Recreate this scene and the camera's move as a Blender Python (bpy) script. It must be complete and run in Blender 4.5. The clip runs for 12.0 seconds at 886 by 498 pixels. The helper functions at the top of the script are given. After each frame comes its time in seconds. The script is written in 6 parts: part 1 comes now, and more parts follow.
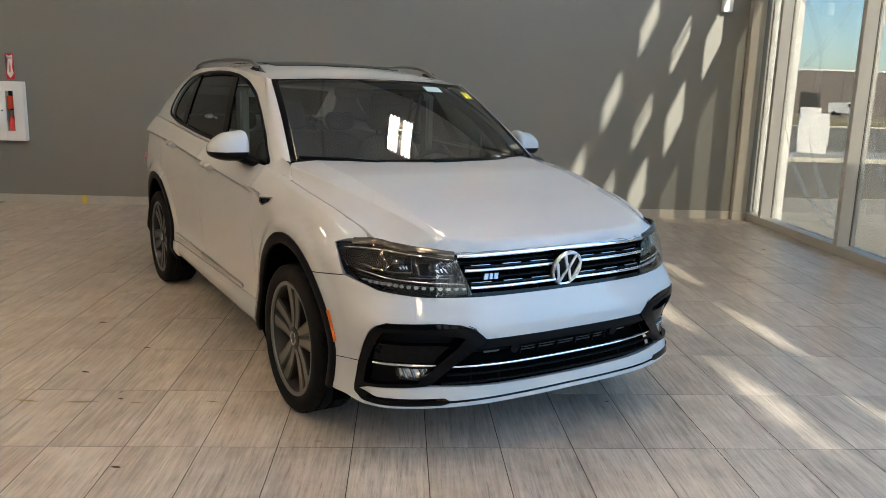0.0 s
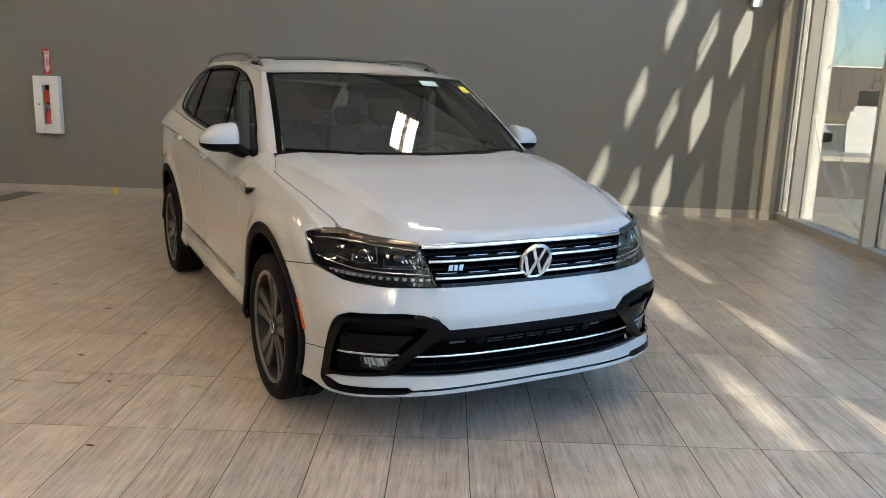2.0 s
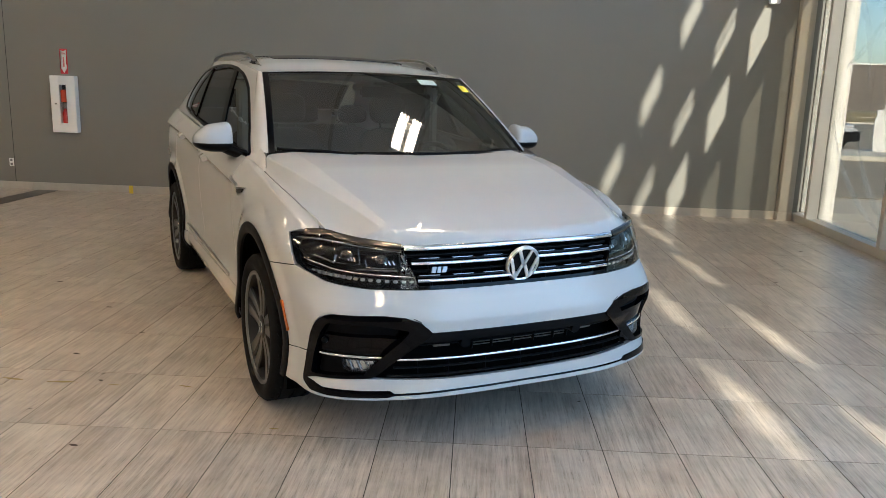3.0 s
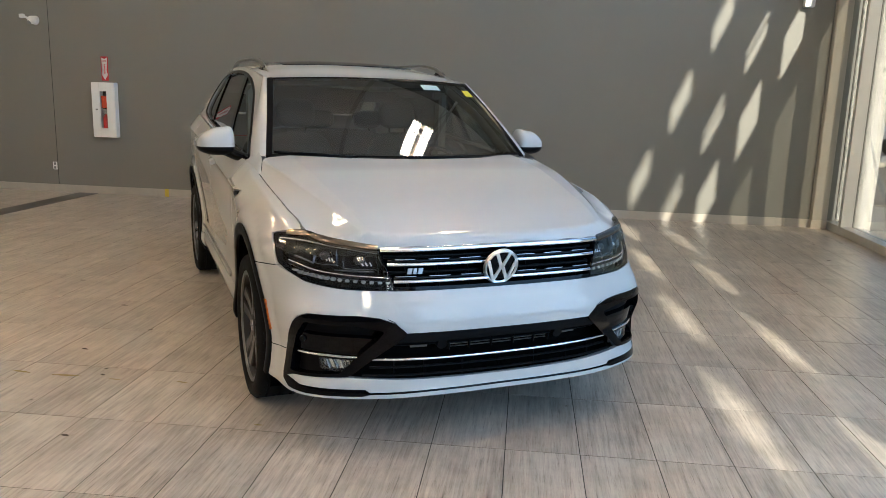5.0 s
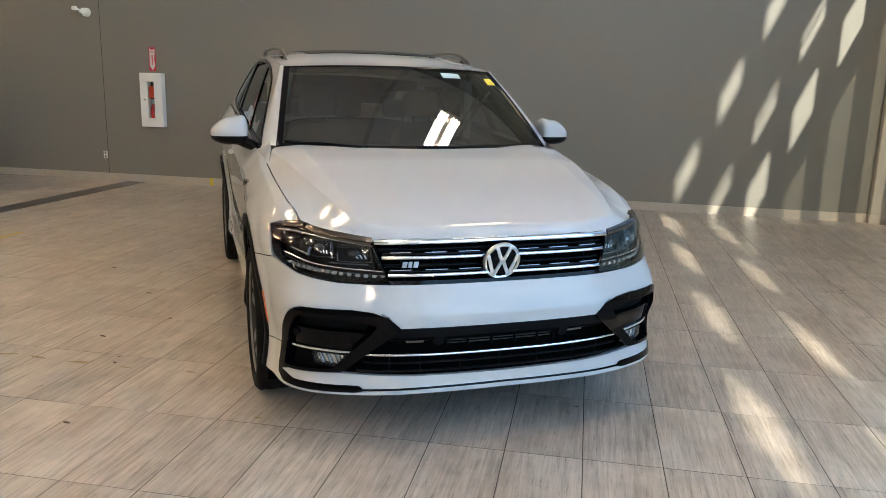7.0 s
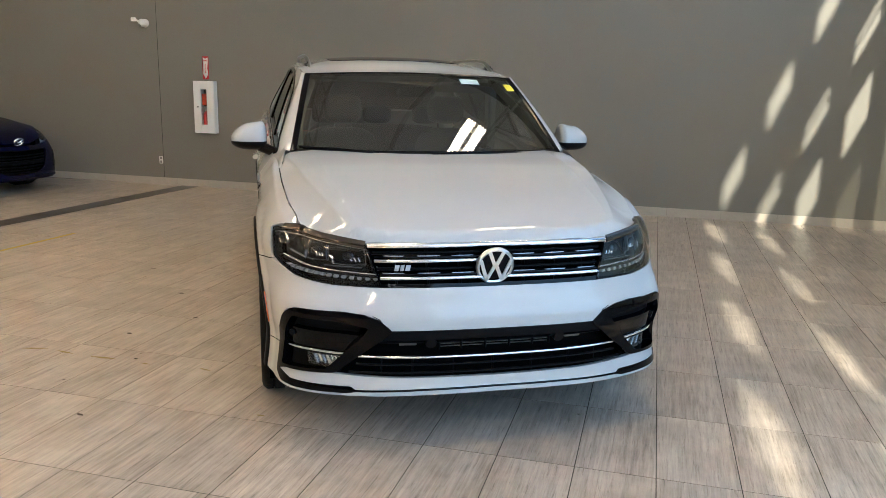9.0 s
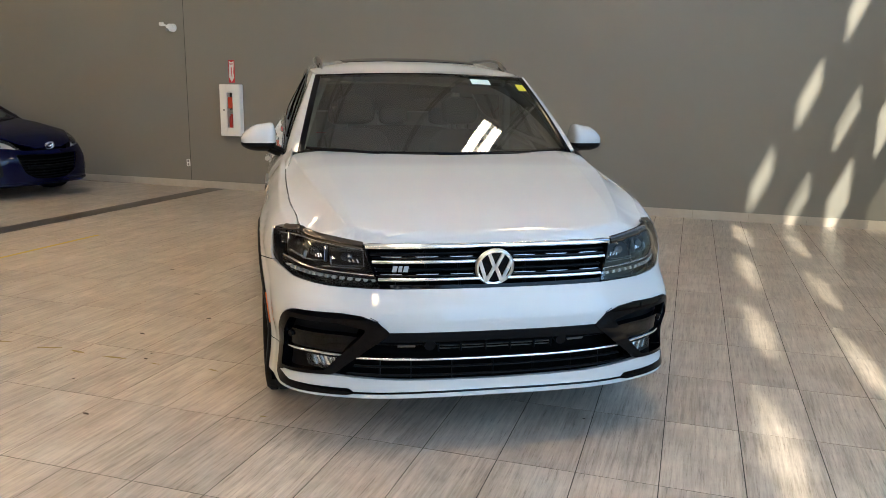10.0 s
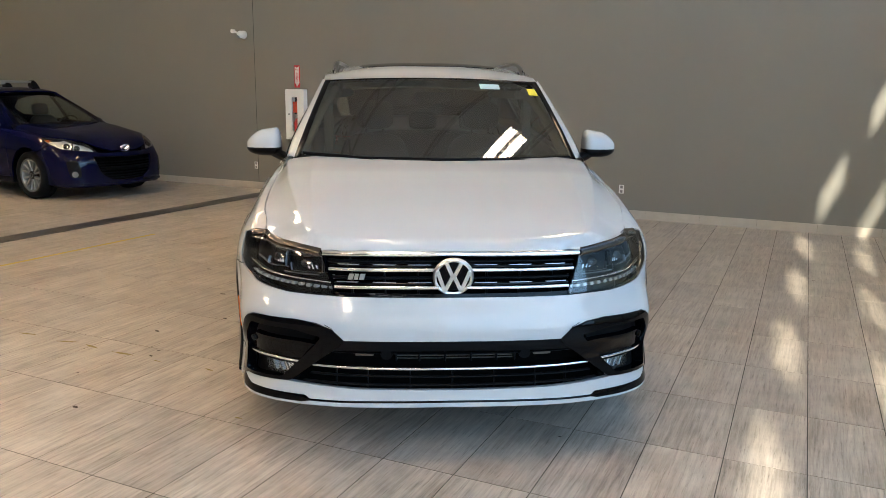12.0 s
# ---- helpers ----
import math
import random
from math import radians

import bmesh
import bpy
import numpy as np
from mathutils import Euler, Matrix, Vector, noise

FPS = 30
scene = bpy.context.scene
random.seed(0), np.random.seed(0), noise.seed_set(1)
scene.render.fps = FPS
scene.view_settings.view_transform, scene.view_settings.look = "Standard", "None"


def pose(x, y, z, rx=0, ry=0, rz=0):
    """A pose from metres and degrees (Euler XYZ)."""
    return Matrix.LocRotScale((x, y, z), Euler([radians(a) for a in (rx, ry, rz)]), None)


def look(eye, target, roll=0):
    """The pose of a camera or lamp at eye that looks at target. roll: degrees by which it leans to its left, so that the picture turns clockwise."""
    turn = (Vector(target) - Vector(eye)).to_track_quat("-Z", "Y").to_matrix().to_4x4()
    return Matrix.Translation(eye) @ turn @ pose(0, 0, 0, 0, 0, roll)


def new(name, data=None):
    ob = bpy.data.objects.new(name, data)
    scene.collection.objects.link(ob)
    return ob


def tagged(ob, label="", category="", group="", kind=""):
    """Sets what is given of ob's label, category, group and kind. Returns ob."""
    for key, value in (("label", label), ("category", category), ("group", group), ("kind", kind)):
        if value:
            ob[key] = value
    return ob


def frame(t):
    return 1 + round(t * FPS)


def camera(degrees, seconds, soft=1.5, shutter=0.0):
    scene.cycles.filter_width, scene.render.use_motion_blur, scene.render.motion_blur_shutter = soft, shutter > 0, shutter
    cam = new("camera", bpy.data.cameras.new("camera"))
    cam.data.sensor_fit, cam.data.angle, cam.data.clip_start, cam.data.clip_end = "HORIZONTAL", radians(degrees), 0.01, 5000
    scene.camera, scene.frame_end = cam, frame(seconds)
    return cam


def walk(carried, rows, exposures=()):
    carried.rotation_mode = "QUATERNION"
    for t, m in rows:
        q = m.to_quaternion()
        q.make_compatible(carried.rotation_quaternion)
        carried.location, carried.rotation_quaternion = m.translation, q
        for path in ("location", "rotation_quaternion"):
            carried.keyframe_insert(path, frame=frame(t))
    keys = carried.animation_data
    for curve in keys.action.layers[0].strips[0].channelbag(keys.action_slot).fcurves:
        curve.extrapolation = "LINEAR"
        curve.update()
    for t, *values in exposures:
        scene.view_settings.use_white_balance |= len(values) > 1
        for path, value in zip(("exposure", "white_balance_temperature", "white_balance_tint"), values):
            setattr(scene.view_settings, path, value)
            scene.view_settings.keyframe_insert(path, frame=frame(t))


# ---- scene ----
SIZE = 0.94  # the plan below is drawn 6 % large; this brings it to true size
cam = camera(59.6, 12.0, soft=0.5)
PATH = [
    (0, (0.001, 0.009, 1.581), (0.075, 1.969, 1.186), 1.7),
    (0.5, (0.079, 0.0, 1.582), (0.134, 1.96, 1.186), 1.8),
    (1, (0.22, -0.025, 1.579), (0.244, 1.935, 1.181), 1.9),
    (1.5, (0.297, -0.039, 1.576), (0.286, 1.921, 1.175), 2.0),
    (2, (0.349, -0.025, 1.571), (0.303, 1.933, 1.166), 1.9),
    (2.5, (0.447, 0.008, 1.57), (0.37, 1.965, 1.162), 1.8),
    (3, (0.523, 0.034, 1.578), (0.413, 1.989, 1.168), 1.8),
    (5, (0.838, 0.021, 1.578), (0.601, 1.967, 1.18), 1.7),
    (5.5, (0.898, 0.028, 1.577), (0.631, 1.969, 1.176), 1.7),
    (6, (0.961, 0.08, 1.568), (0.661, 2.015, 1.162), 1.5),
    (6.5, (1.04, 0.141, 1.573), (0.699, 2.067, 1.156), 1.5),
    (7, (1.078, 0.178, 1.573), (0.693, 2.094, 1.147), 1.5),
    (9, (1.374, 0.222, 1.575), (0.83, 2.101, 1.162), 1.2),
    (9.5, (1.439, 0.24, 1.574), (0.855, 2.109, 1.166), 1.0),
    (10, (1.503, 0.301, 1.563), (0.876, 2.156, 1.155), 0.8),
    (10.5, (1.62, 0.401, 1.576), (0.944, 2.239, 1.168), 0.7),
    (11, (1.712, 0.462, 1.585), (0.974, 2.275, 1.176), 0.6),
    (11.5, (1.87, 0.532, 1.579), (1.068, 2.319, 1.173), 0.5),
    (12, (2.006, 0.584, 1.577), (1.15, 2.346, 1.175), 0.6),
]
walk(cam, [(t, look(Vector(eye) * SIZE, Vector(target) * SIZE, roll)) for t, eye, target, roll in PATH], [(0, 2.38, 4960, 6), (6, 2.47, 4990, 6), (12, 2.64, 5170, 7)])

# ---- world, sun and daylight ----
SUN_DIR = Vector((-0.2285, 1.0, -0.543)).normalized()
world = bpy.data.worlds.new("sky")
scene.world = world
world.use_nodes = True
wn = world.node_tree.nodes
sky = wn.new("ShaderNodeTexSky")
sky.sky_type = "NISHITA"
sky.sun_disc = False
sky.sun_elevation = math.asin(-SUN_DIR.z)
sky.sun_rotation = math.atan2(-SUN_DIR.x, -SUN_DIR.y)
wn["Background"].inputs["Strength"].default_value = 0.15
world.node_tree.links.new(sky.outputs["Color"], wn["Background"].inputs["Color"])
sun_data = bpy.data.lights.new("sun", "SUN")
sun_data.energy, sun_data.angle, sun_data.color = 5.0, radians(0.53), (1.0, 0.81, 0.57)
sun = new("sun", sun_data)
sun.matrix_world = look((0, 0, 30), Vector((0, 0, 30)) + SUN_DIR)
# added area lamp inside the side glazing, out of view, stands in for sky light
sky_data = bpy.data.lights.new("sky_fill", "AREA")
sky_data.shape, sky_data.size, sky_data.size_y = "RECTANGLE", 5.6, 4.2
sky_data.energy, sky_data.color = 33.0, (0.54, 0.79, 1.0)
sky_fill = new("sky_fill", sky_data)
sky_fill.matrix_world = look((4.50, 0.3, 2.5), (0.0, 0.3, 2.5))


# ---- materials ----
def mat(name, color=(0.5, 0.5, 0.5), rough=0.5, metal=0.0, coat=0.0, spec=0.5):
    m = bpy.data.materials.new(name)
    m.use_nodes = True
    b = m.node_tree.nodes["Principled BSDF"]
    b.inputs["Base Color"].default_value = (*color, 1)
    b.inputs["Roughness"].default_value = rough
    b.inputs["Metallic"].default_value = metal
    b.inputs["Coat Weight"].default_value = coat
    b.inputs["Coat Roughness"].default_value = 0.03
    b.inputs["Specular IOR Level"].default_value = spec
    return m


class Nodes:
    """Short names to wire a material's nodes."""

    def __init__(self, m):
        self.m, self.t = m, m.node_tree
        self.b = self.t.nodes["Principled BSDF"]

    def add(self, kind, **inputs):
        n = self.t.nodes.new("ShaderNode" + kind)
        for k, v in inputs.items():
            n.inputs[k.replace("_", " ")].default_value = v
        return n

    def link(self, a, b):
        self.t.links.new(a, b)

    def coords(self, scale=(1, 1, 1), kind="Object"):
        c, mp = self.add("TexCoord"), self.add("Mapping")
        mp.inputs["Scale"].default_value = scale
        self.link(c.outputs[kind], mp.inputs["Vector"])
        return mp.outputs["Vector"]

    def noise(self, vec, scale, detail=4.0, rough=0.55):
        n = self.add("TexNoise", Scale=scale, Detail=detail, Roughness=rough)
        self.link(vec, n.inputs["Vector"])
        return n.outputs["Fac"]

    def ramp(self, fac, stops):
        r = self.add("ValToRGB")
        e = r.color_ramp.elements
        while len(e) < len(stops):
            e.new(0.5)
        for el, (p, c) in zip(e, stops):
            el.position, el.color = p, (*c, 1) if len(c) == 3 else c
        self.link(fac, r.inputs["Fac"])
        return r.outputs["Color"]

    def mix(self, fac, a, b, blend="MIX"):
        n = self.t.nodes.new("ShaderNodeMix")
        n.data_type, n.blend_type = "RGBA", blend
        for sock, v in ((n.inputs[0], fac), (n.inputs[6], a), (n.inputs[7], b)):
            if hasattr(v, "is_output"):
                self.link(v, sock)
            elif isinstance(v, (int, float)):
                sock.default_value = v
            else:
                sock.default_value = (*v, 1)
        return n.outputs[2]

    def maths(self, op, a, b=0.0):
        n = self.t.nodes.new("ShaderNodeMath")
        n.operation = op
        for sock, v in zip(n.inputs, (a, b)):
            if hasattr(v, "is_output"):
                self.link(v, sock)
            else:
                sock.default_value = v
        return n.outputs[0]

    def bump(self, height, strength=0.2, distance=0.01):
        n = self.add("Bump", Strength=strength, Distance=distance)
        self.link(height, n.inputs["Height"])
        self.link(n.outputs["Normal"], self.b.inputs["Normal"])


def worn(name, color, rough=0.5, var=0.12, scale=3.0, grain=120.0, bump=0.08, metal=0.0, coat=0.0, kind="Object"):
    """A plain surface with soft large-scale variation, fine grain and an uneven gloss."""
    m = mat(name, color, rough, metal, coat)
    n = Nodes(m)
    v = n.coords(kind=kind)
    big, fine = n.noise(v, scale, 5), n.noise(v, grain, 3)
    lo, hi = [c * (1 - var) for c in color], [min(1, c * (1 + var)) for c in color]
    n.link(n.mix(n.maths("MULTIPLY", big, 1.0), lo, hi), n.b.inputs["Base Color"])
    n.link(n.maths("ADD", n.maths("MULTIPLY", big, 0.16), rough - 0.08), n.b.inputs["Roughness"])
    if bump:
        n.bump(fine, bump, 0.002)
    return m


def tile_material(name, loose):
    """Wood-look porcelain: pale grey-brown with fine streaks along the tile's length."""
    m = mat(name, (0.36, 0.31, 0.26), 0.3)
    n = Nodes(m)
    if loose:
        rnd = n.add("ObjectInfo").outputs["Random"]
    else:
        rnd = n.add("NewGeometry").outputs["Random Per Island"]
    geo = n.add("NewGeometry").outputs["Position"]
    shift = n.t.nodes.new("ShaderNodeVectorMath")
    shift.operation = "ADD"
    comb = n.add("CombineXYZ")
    n.link(n.maths("MULTIPLY", rnd, 37.0), comb.inputs["X"])
    n.link(n.maths("MULTIPLY", rnd, 91.0), comb.inputs["Y"])
    n.link(geo, shift.inputs[0])
    n.link(comb.outputs[0], shift.inputs[1])
    mp = n.add("Mapping")
    mp.inputs["Scale"].default_value = (1.0, 0.055, 1.0)
    n.link(shift.outputs[0], mp.inputs["Vector"])
    v = mp.outputs["Vector"]
    streak = n.noise(v, 52, 7, 0.72)
    wide = n.noise(v, 13, 4, 0.6)
    cloud = n.noise(shift.outputs[0], 3.6, 5, 0.65)
    base = n.ramp(streak, [(0.35, (0.18, 0.153, 0.127)), (0.45, (0.345, 0.304, 0.262)), (0.54, (0.485, 0.437, 0.386)), (0.65, (0.63, 0.58, 0.523))])
    flat = n.maths("MULTIPLY", n.maths("FRACT", n.maths("MULTIPLY", rnd, 7.31)), 0.55)
    base = n.mix(flat, base, (0.44, 0.395, 0.345))
    base = n.mix(0.28, base, n.ramp(wide, [(0.36, (0.22, 0.193, 0.163)), (0.62, (0.62, 0.565, 0.505))]))
    base = n.mix(0.36, base, n.ramp(cloud, [(0.38, (0.26, 0.228, 0.193)), (0.65, (0.60, 0.545, 0.487))]))
    mp2 = n.add("Mapping")
    mp2.inputs["Scale"].default_value = (1.0, 0.05, 1.0)
    n.link(shift.outputs[0], mp2.inputs["Vector"])
    nick = n.noise(mp2.outputs["Vector"], 95, 6, 0.75)
    base = n.mix(1.0, base, n.ramp(nick, [(0.34, (0.5, 0.48, 0.46)), (0.42, (0.88, 0.87, 0.86)), (0.48, (1.0, 1.0, 1.0)), (0.74, (1.12, 1.12, 1.12))]), "MULTIPLY")
    tint = n.ramp(rnd, [(0.0, (0.96, 0.93, 0.88)), (0.5, (1.04, 1.005, 0.95)), (1.0, (1.11, 1.08, 1.025))])
    n.link(n.mix(1.0, base, tint, "MULTIPLY"), n.b.inputs["Base Color"])
    n.link(n.maths("ADD", n.maths("MULTIPLY", cloud, 0.14), 0.24), n.b.inputs["Roughness"])
    n.bump(streak, 0.12, 0.002)
    return m


def glass_pane(name, tint, gloss=0.06, rough=0.0):
    """Thin glass: lets light straight through, tinted, with a mirror sheen that grows at grazing angles."""
    m = bpy.data.materials.new(name)
    m.use_nodes = True
    t = m.node_tree
    t.nodes.remove(t.nodes["Principled BSDF"])
    clear, shine, mix = t.nodes.new("ShaderNodeBsdfTransparent"), t.nodes.new("ShaderNodeBsdfGlossy"), t.nodes.new("ShaderNodeMixShader")
    facing, power, scale = t.nodes.new("ShaderNodeLayerWeight"), t.nodes.new("ShaderNodeMath"), t.nodes.new("ShaderNodeMath")
    facing.inputs["Blend"].default_value = 0.5
    power.operation, power.inputs[1].default_value = "POWER", 5.0
    scale.operation = "MULTIPLY_ADD"
    scale.inputs[1].default_value, scale.inputs[2].default_value = 1.0 - gloss, gloss
    clear.inputs["Color"].default_value = (*tint, 1)
    shine.inputs["Roughness"].default_value = rough
    t.links.new(facing.outputs["Facing"], power.inputs[0])
    t.links.new(power.outputs[0], scale.inputs[0])
    t.links.new(scale.outputs[0], mix.inputs["Fac"])
    t.links.new(clear.outputs[0], mix.inputs[1])
    t.links.new(shine.outputs[0], mix.inputs[2])
    t.links.new(mix.outputs[0], t.nodes["Material Output"].inputs["Surface"])
    return m


def glow(name, color, strength):
    m = mat(name, color, 0.5)
    b = m.node_tree.nodes["Principled BSDF"]
    b.inputs["Emission Color"].default_value = (*color, 1)
    b.inputs["Emission Strength"].default_value = strength
    return m


M_WALL = worn("grey_wall_paint", (0.192, 0.185, 0.161), 0.55, 0.05, 0.8, 260, 0.1)
M_TILE = tile_material("wood_look_tile", True)
M_TILE_REST = tile_material("wood_look_tile_rest", False)
M_TILE_DARK = worn("dark_tile", (0.075, 0.066, 0.06), 0.35, 0.2, 6, 90, 0.05)
M_GROUT = worn("grout", (0.05, 0.04, 0.031), 0.85, 0.15, 8, 200, 0.2)
M_BASE = worn("base_tile", (0.43, 0.39, 0.33), 0.4, 0.18, 7, 60, 0.05)
M_JAMB = worn("jamb_paint", (0.40, 0.37, 0.31), 0.6, 0.05, 2, 200, 0.05)
M_ALU = worn("aluminium_frame", (0.47, 0.46, 0.44), 0.42, 0.06, 3, 150, 0.03, metal=0.25)
M_GASKET = mat("black_gasket", (0.012, 0.012, 0.012), 0.6)
M_CEIL = worn("ceiling_deck", (0.78, 0.75, 0.68), 0.7, 0.08, 1.0, 40, 0.05)
M_STEEL = worn("painted_steel", (0.55, 0.52, 0.46), 0.5, 0.06, 2, 60, 0.03)
M_GLASS_LOW = glass_pane("tinted_window_glass", (0.40, 0.385, 0.345), 0.05)
M_GLASS_HIGH = glass_pane("clear_window_glass", (0.96, 0.945, 0.9), 0.05)
M_TUBE = glow("fluorescent_tube", (1.0, 0.70, 0.38), 9.3)
M_WHITE_METAL = worn("white_enamel", (0.78, 0.78, 0.76), 0.35, 0.04, 4, 120, 0.02)


# ---- mesh helpers ----
def mesh_ob(name, bm, material, smooth=False, parent=None, label="", angle=None):
    me = bpy.data.meshes.new(name)
    bm.to_mesh(me)
    bm.free()
    me.materials.append(material)
    if smooth:
        me.shade_smooth()
        if angle:
            me.set_sharp_from_angle(angle=radians(angle))
    ob = new(name, me)
    if parent is not None:
        ob.parent = parent
    if label:
        tagged(ob, label)
    return ob


def part(name, bm, material, parent, label="", smooth=False, angle=35):
    return mesh_ob(name, bm, material, smooth, parent, label, angle)


def add_box(bm, x0, y0, z0, x1, y1, z1, bevel=0.0, m=None):
    r = bmesh.ops.create_cube(bm, size=1.0)
    vs = r["verts"]
    mt = Matrix.Translation(((x0 + x1) / 2, (y0 + y1) / 2, (z0 + z1) / 2)) @ Matrix.Diagonal((x1 - x0, y1 - y0, z1 - z0, 1))
    bmesh.ops.transform(bm, matrix=mt, verts=vs)
    if bevel:
        es = {e for v in vs for e in v.link_edges}
        out = bmesh.ops.bevel(bm, geom=list(es), offset=bevel, segments=2, affect="EDGES", clamp_overlap=True)
        vs = list({v for f in out["faces"] for v in f.verts} | {v for v in vs if v.is_valid})
    if m is not None:
        bmesh.ops.transform(bm, matrix=m, verts=[v for v in vs if v.is_valid])
    return vs


def box(*a, **k):
    bm = bmesh.new()
    add_box(bm, *a, **k)
    return bm


def add_cyl(bm, p, q, r0, r1=None, seg=20, caps=True):
    p, q = Vector(p), Vector(q)
    r1 = r0 if r1 is None else r1
    out = bmesh.ops.create_cone(bm, cap_ends=caps, segments=seg, radius1=r0, radius2=r1, depth=(q - p).length)
    m = Matrix.Translation((p + q) / 2) @ (q - p).to_track_quat("Z", "Y").to_matrix().to_4x4()
    bmesh.ops.transform(bm, matrix=m, verts=out["verts"])
    return out["verts"]


def cyl(*a, **k):
    bm = bmesh.new()
    add_cyl(bm, *a, **k)
    return bm


def empty(name, m, label, category, group="", kind=""):
    ob = new(name)
    ob.matrix_world = m
    return tagged(ob, label, category, group, kind)


# ---- the room ----
WALL_Y, WEST, SOUTH, TOP = 10.40, -17.0, -10.7, 7.2
GLAZE_IN, GLAZE_OUT, BAY = 4.52, 4.72, 1.88
tagged(mesh_ob("wall_north", box(WEST - 0.2, WALL_Y, -0.05, 4.6, WALL_Y + 0.2, TOP), M_WALL), "dark grey painted showroom wall", "wall", kind="structure")
tagged(mesh_ob("wall_west", box(WEST - 0.2, SOUTH, -0.05, WEST, WALL_Y, TOP), M_WALL), "dark grey painted showroom side wall", "wall", kind="structure")
tagged(mesh_ob("ceiling", box(WEST - 0.2, SOUTH - 0.2, TOP, 4.8, WALL_Y + 0.2, TOP + 0.2), M_CEIL), "beige corrugated ceiling deck over the showroom", "ceiling", kind="structure")
floor = tagged(mesh_ob("floor", box(WEST, SOUTH, -0.12, 4.75, WALL_Y + 0.1, -0.0014), M_GROUT), "wood-look porcelain tile floor with dark joints", "floor", kind="structure")
pil = tagged(mesh_ob("wall_pilaster", box(4.32, 10.3, 0, 4.5, 10.62, TOP, bevel=0.006), M_JAMB), "beige painted pilaster beside the glazing", "wall", kind="structure")
bm = bmesh.new()
add_box(bm, -6.052, WALL_Y - 0.002, 0.1, -6.046, WALL_Y + 0.01, TOP)
tagged(mesh_ob("wall_joint", bm, M_GASKET), "narrow vertical joint in the grey wall", "joint", kind="structure")

# curtain wall: sill, posts, transoms, panes
glazing = empty("window_1", pose(0, 0, 0), "tall aluminium-framed glass curtain wall, sunlit from outside", "window", kind="structure")
POSTS = [9.89 - BAY * k for k in range(13)]
y_far = 10.47
part("sill", box(GLAZE_IN - 0.002, SOUTH, 0, GLAZE_OUT, y_far + 0.2, 0.1, bevel=0.004), M_ALU, glazing)
for y in [y_far] + POSTS:
    bm = bmesh.new()
    add_box(bm, GLAZE_IN, y, 0.1, GLAZE_OUT, y + 0.075, TOP - 0.3, bevel=0.003)
    p = part("post", bm, M_ALU, glazing)
    bm = bmesh.new()
    for x in (4.655, 4.668):
        add_box(bm, x, y - 0.004, 0.1, x + 0.006, y + 0.079, 3.56)
    part("gasket", bm, M_GASKET, p)
for z in (3.56, 4.64, 5.48):
    part("transom", box(GLAZE_IN + 0.001, SOUTH, z, GLAZE_OUT - 0.001, y_far, z + 0.085, bevel=0.003), M_ALU, glazing)
part("glazing_bar", box(4.638, -4.0, 5.188, 4.652, y_far, 5.212, bevel=0.002), M_ALU, glazing)
part("spandrel", box(4.62, SOUTH, 5.565, 4.70, y_far + 0.1, 6.22), M_ALU, glazing)
part("header", box(GLAZE_IN - 0.02, SOUTH, 6.80, GLAZE_OUT, y_far + 0.2, TOP), M_ALU, glazing)
edges = [y_far] + POSTS
for a, b in zip(edges[1:], edges[:-1]):
    for z0, z1, m in ((0.1, 3.56, M_GLASS_LOW), (3.645, 4.64, M_GLASS_HIGH), (4.725, 5.48, M_GLASS_HIGH), (6.22, 6.80, M_GLASS_HIGH)):
        part("pane", box(4.658, a + 0.075, z0, 4.666, b, z1), m, glazing)

# added unseen slab outside that blocks sun through the lower southern panes
tagged(mesh_ob("sun_block_slab", box(4.73, SOUTH, 4.68, 6.7, 1.0, 4.78), M_ALU), "flat metal slab added out of view to block sun from the lower panes", "canopy", kind="structure")

tagged(mesh_ob("wall_south", box(WEST - 0.2, SOUTH - 0.2, -0.05, 4.75, SOUTH, TOP), M_WALL), "dark grey painted showroom wall", "wall", kind="structure")

# ceiling structure with strip lights, seen only as reflections; most of the light grid is assumed
for k in range(9):
    truss = empty("roof_truss", pose(3.7 - 2.15 * k, 0, 0), "painted open-web steel roof truss", "truss", "roof trusses", "structure")
    part("chord", box(-0.03, SOUTH, 6.99, 0.03, WALL_Y, 7.04), M_STEEL, truss)
    part("chord", box(-0.03, SOUTH, 6.3, 0.03, WALL_Y, 6.35), M_STEEL, truss)
    bm = bmesh.new()
    for i in range(19):
        y = SOUTH + 0.1 + i * 1.07
        add_cyl(bm, (0, y, 6.34), (0, y + 0.53, 7.0), 0.018, seg=8)
        add_cyl(bm, (0, y + 0.53, 7.0), (0, y + 1.06, 6.34), 0.018, seg=8)
    part("web", bm, M_STEEL, truss)
for ix in range(4):
    for iy in range(4):
        x, y = 0.84 - 4.3 * ix, (6.45 if ix != 1 else 4.25) - 4.4 * iy
        lamp = empty("ceiling_light", pose(x, y, 5.0), "suspended high-bay light with rows of long bright strips", "ceiling light", "ceiling lights")
        part("housing", box(-0.26, -0.72, 0.02, 0.26, 0.72, 0.1, bevel=0.02), M_WHITE_METAL, lamp)
        for sx in (-0.21, -0.14, -0.07, 0.07, 0.14, 0.21):
            part("strip", box(sx - 0.016, -0.66, 0.0, sx + 0.016, 0.66, 0.021, bevel=0.006), M_TUBE, lamp)
        for sy2 in (-0.6, 0.6):
            part("hanger", cyl((0, sy2, 0.1), (0, sy2, 2.21), 0.004, seg=6), M_STEEL, lamp)

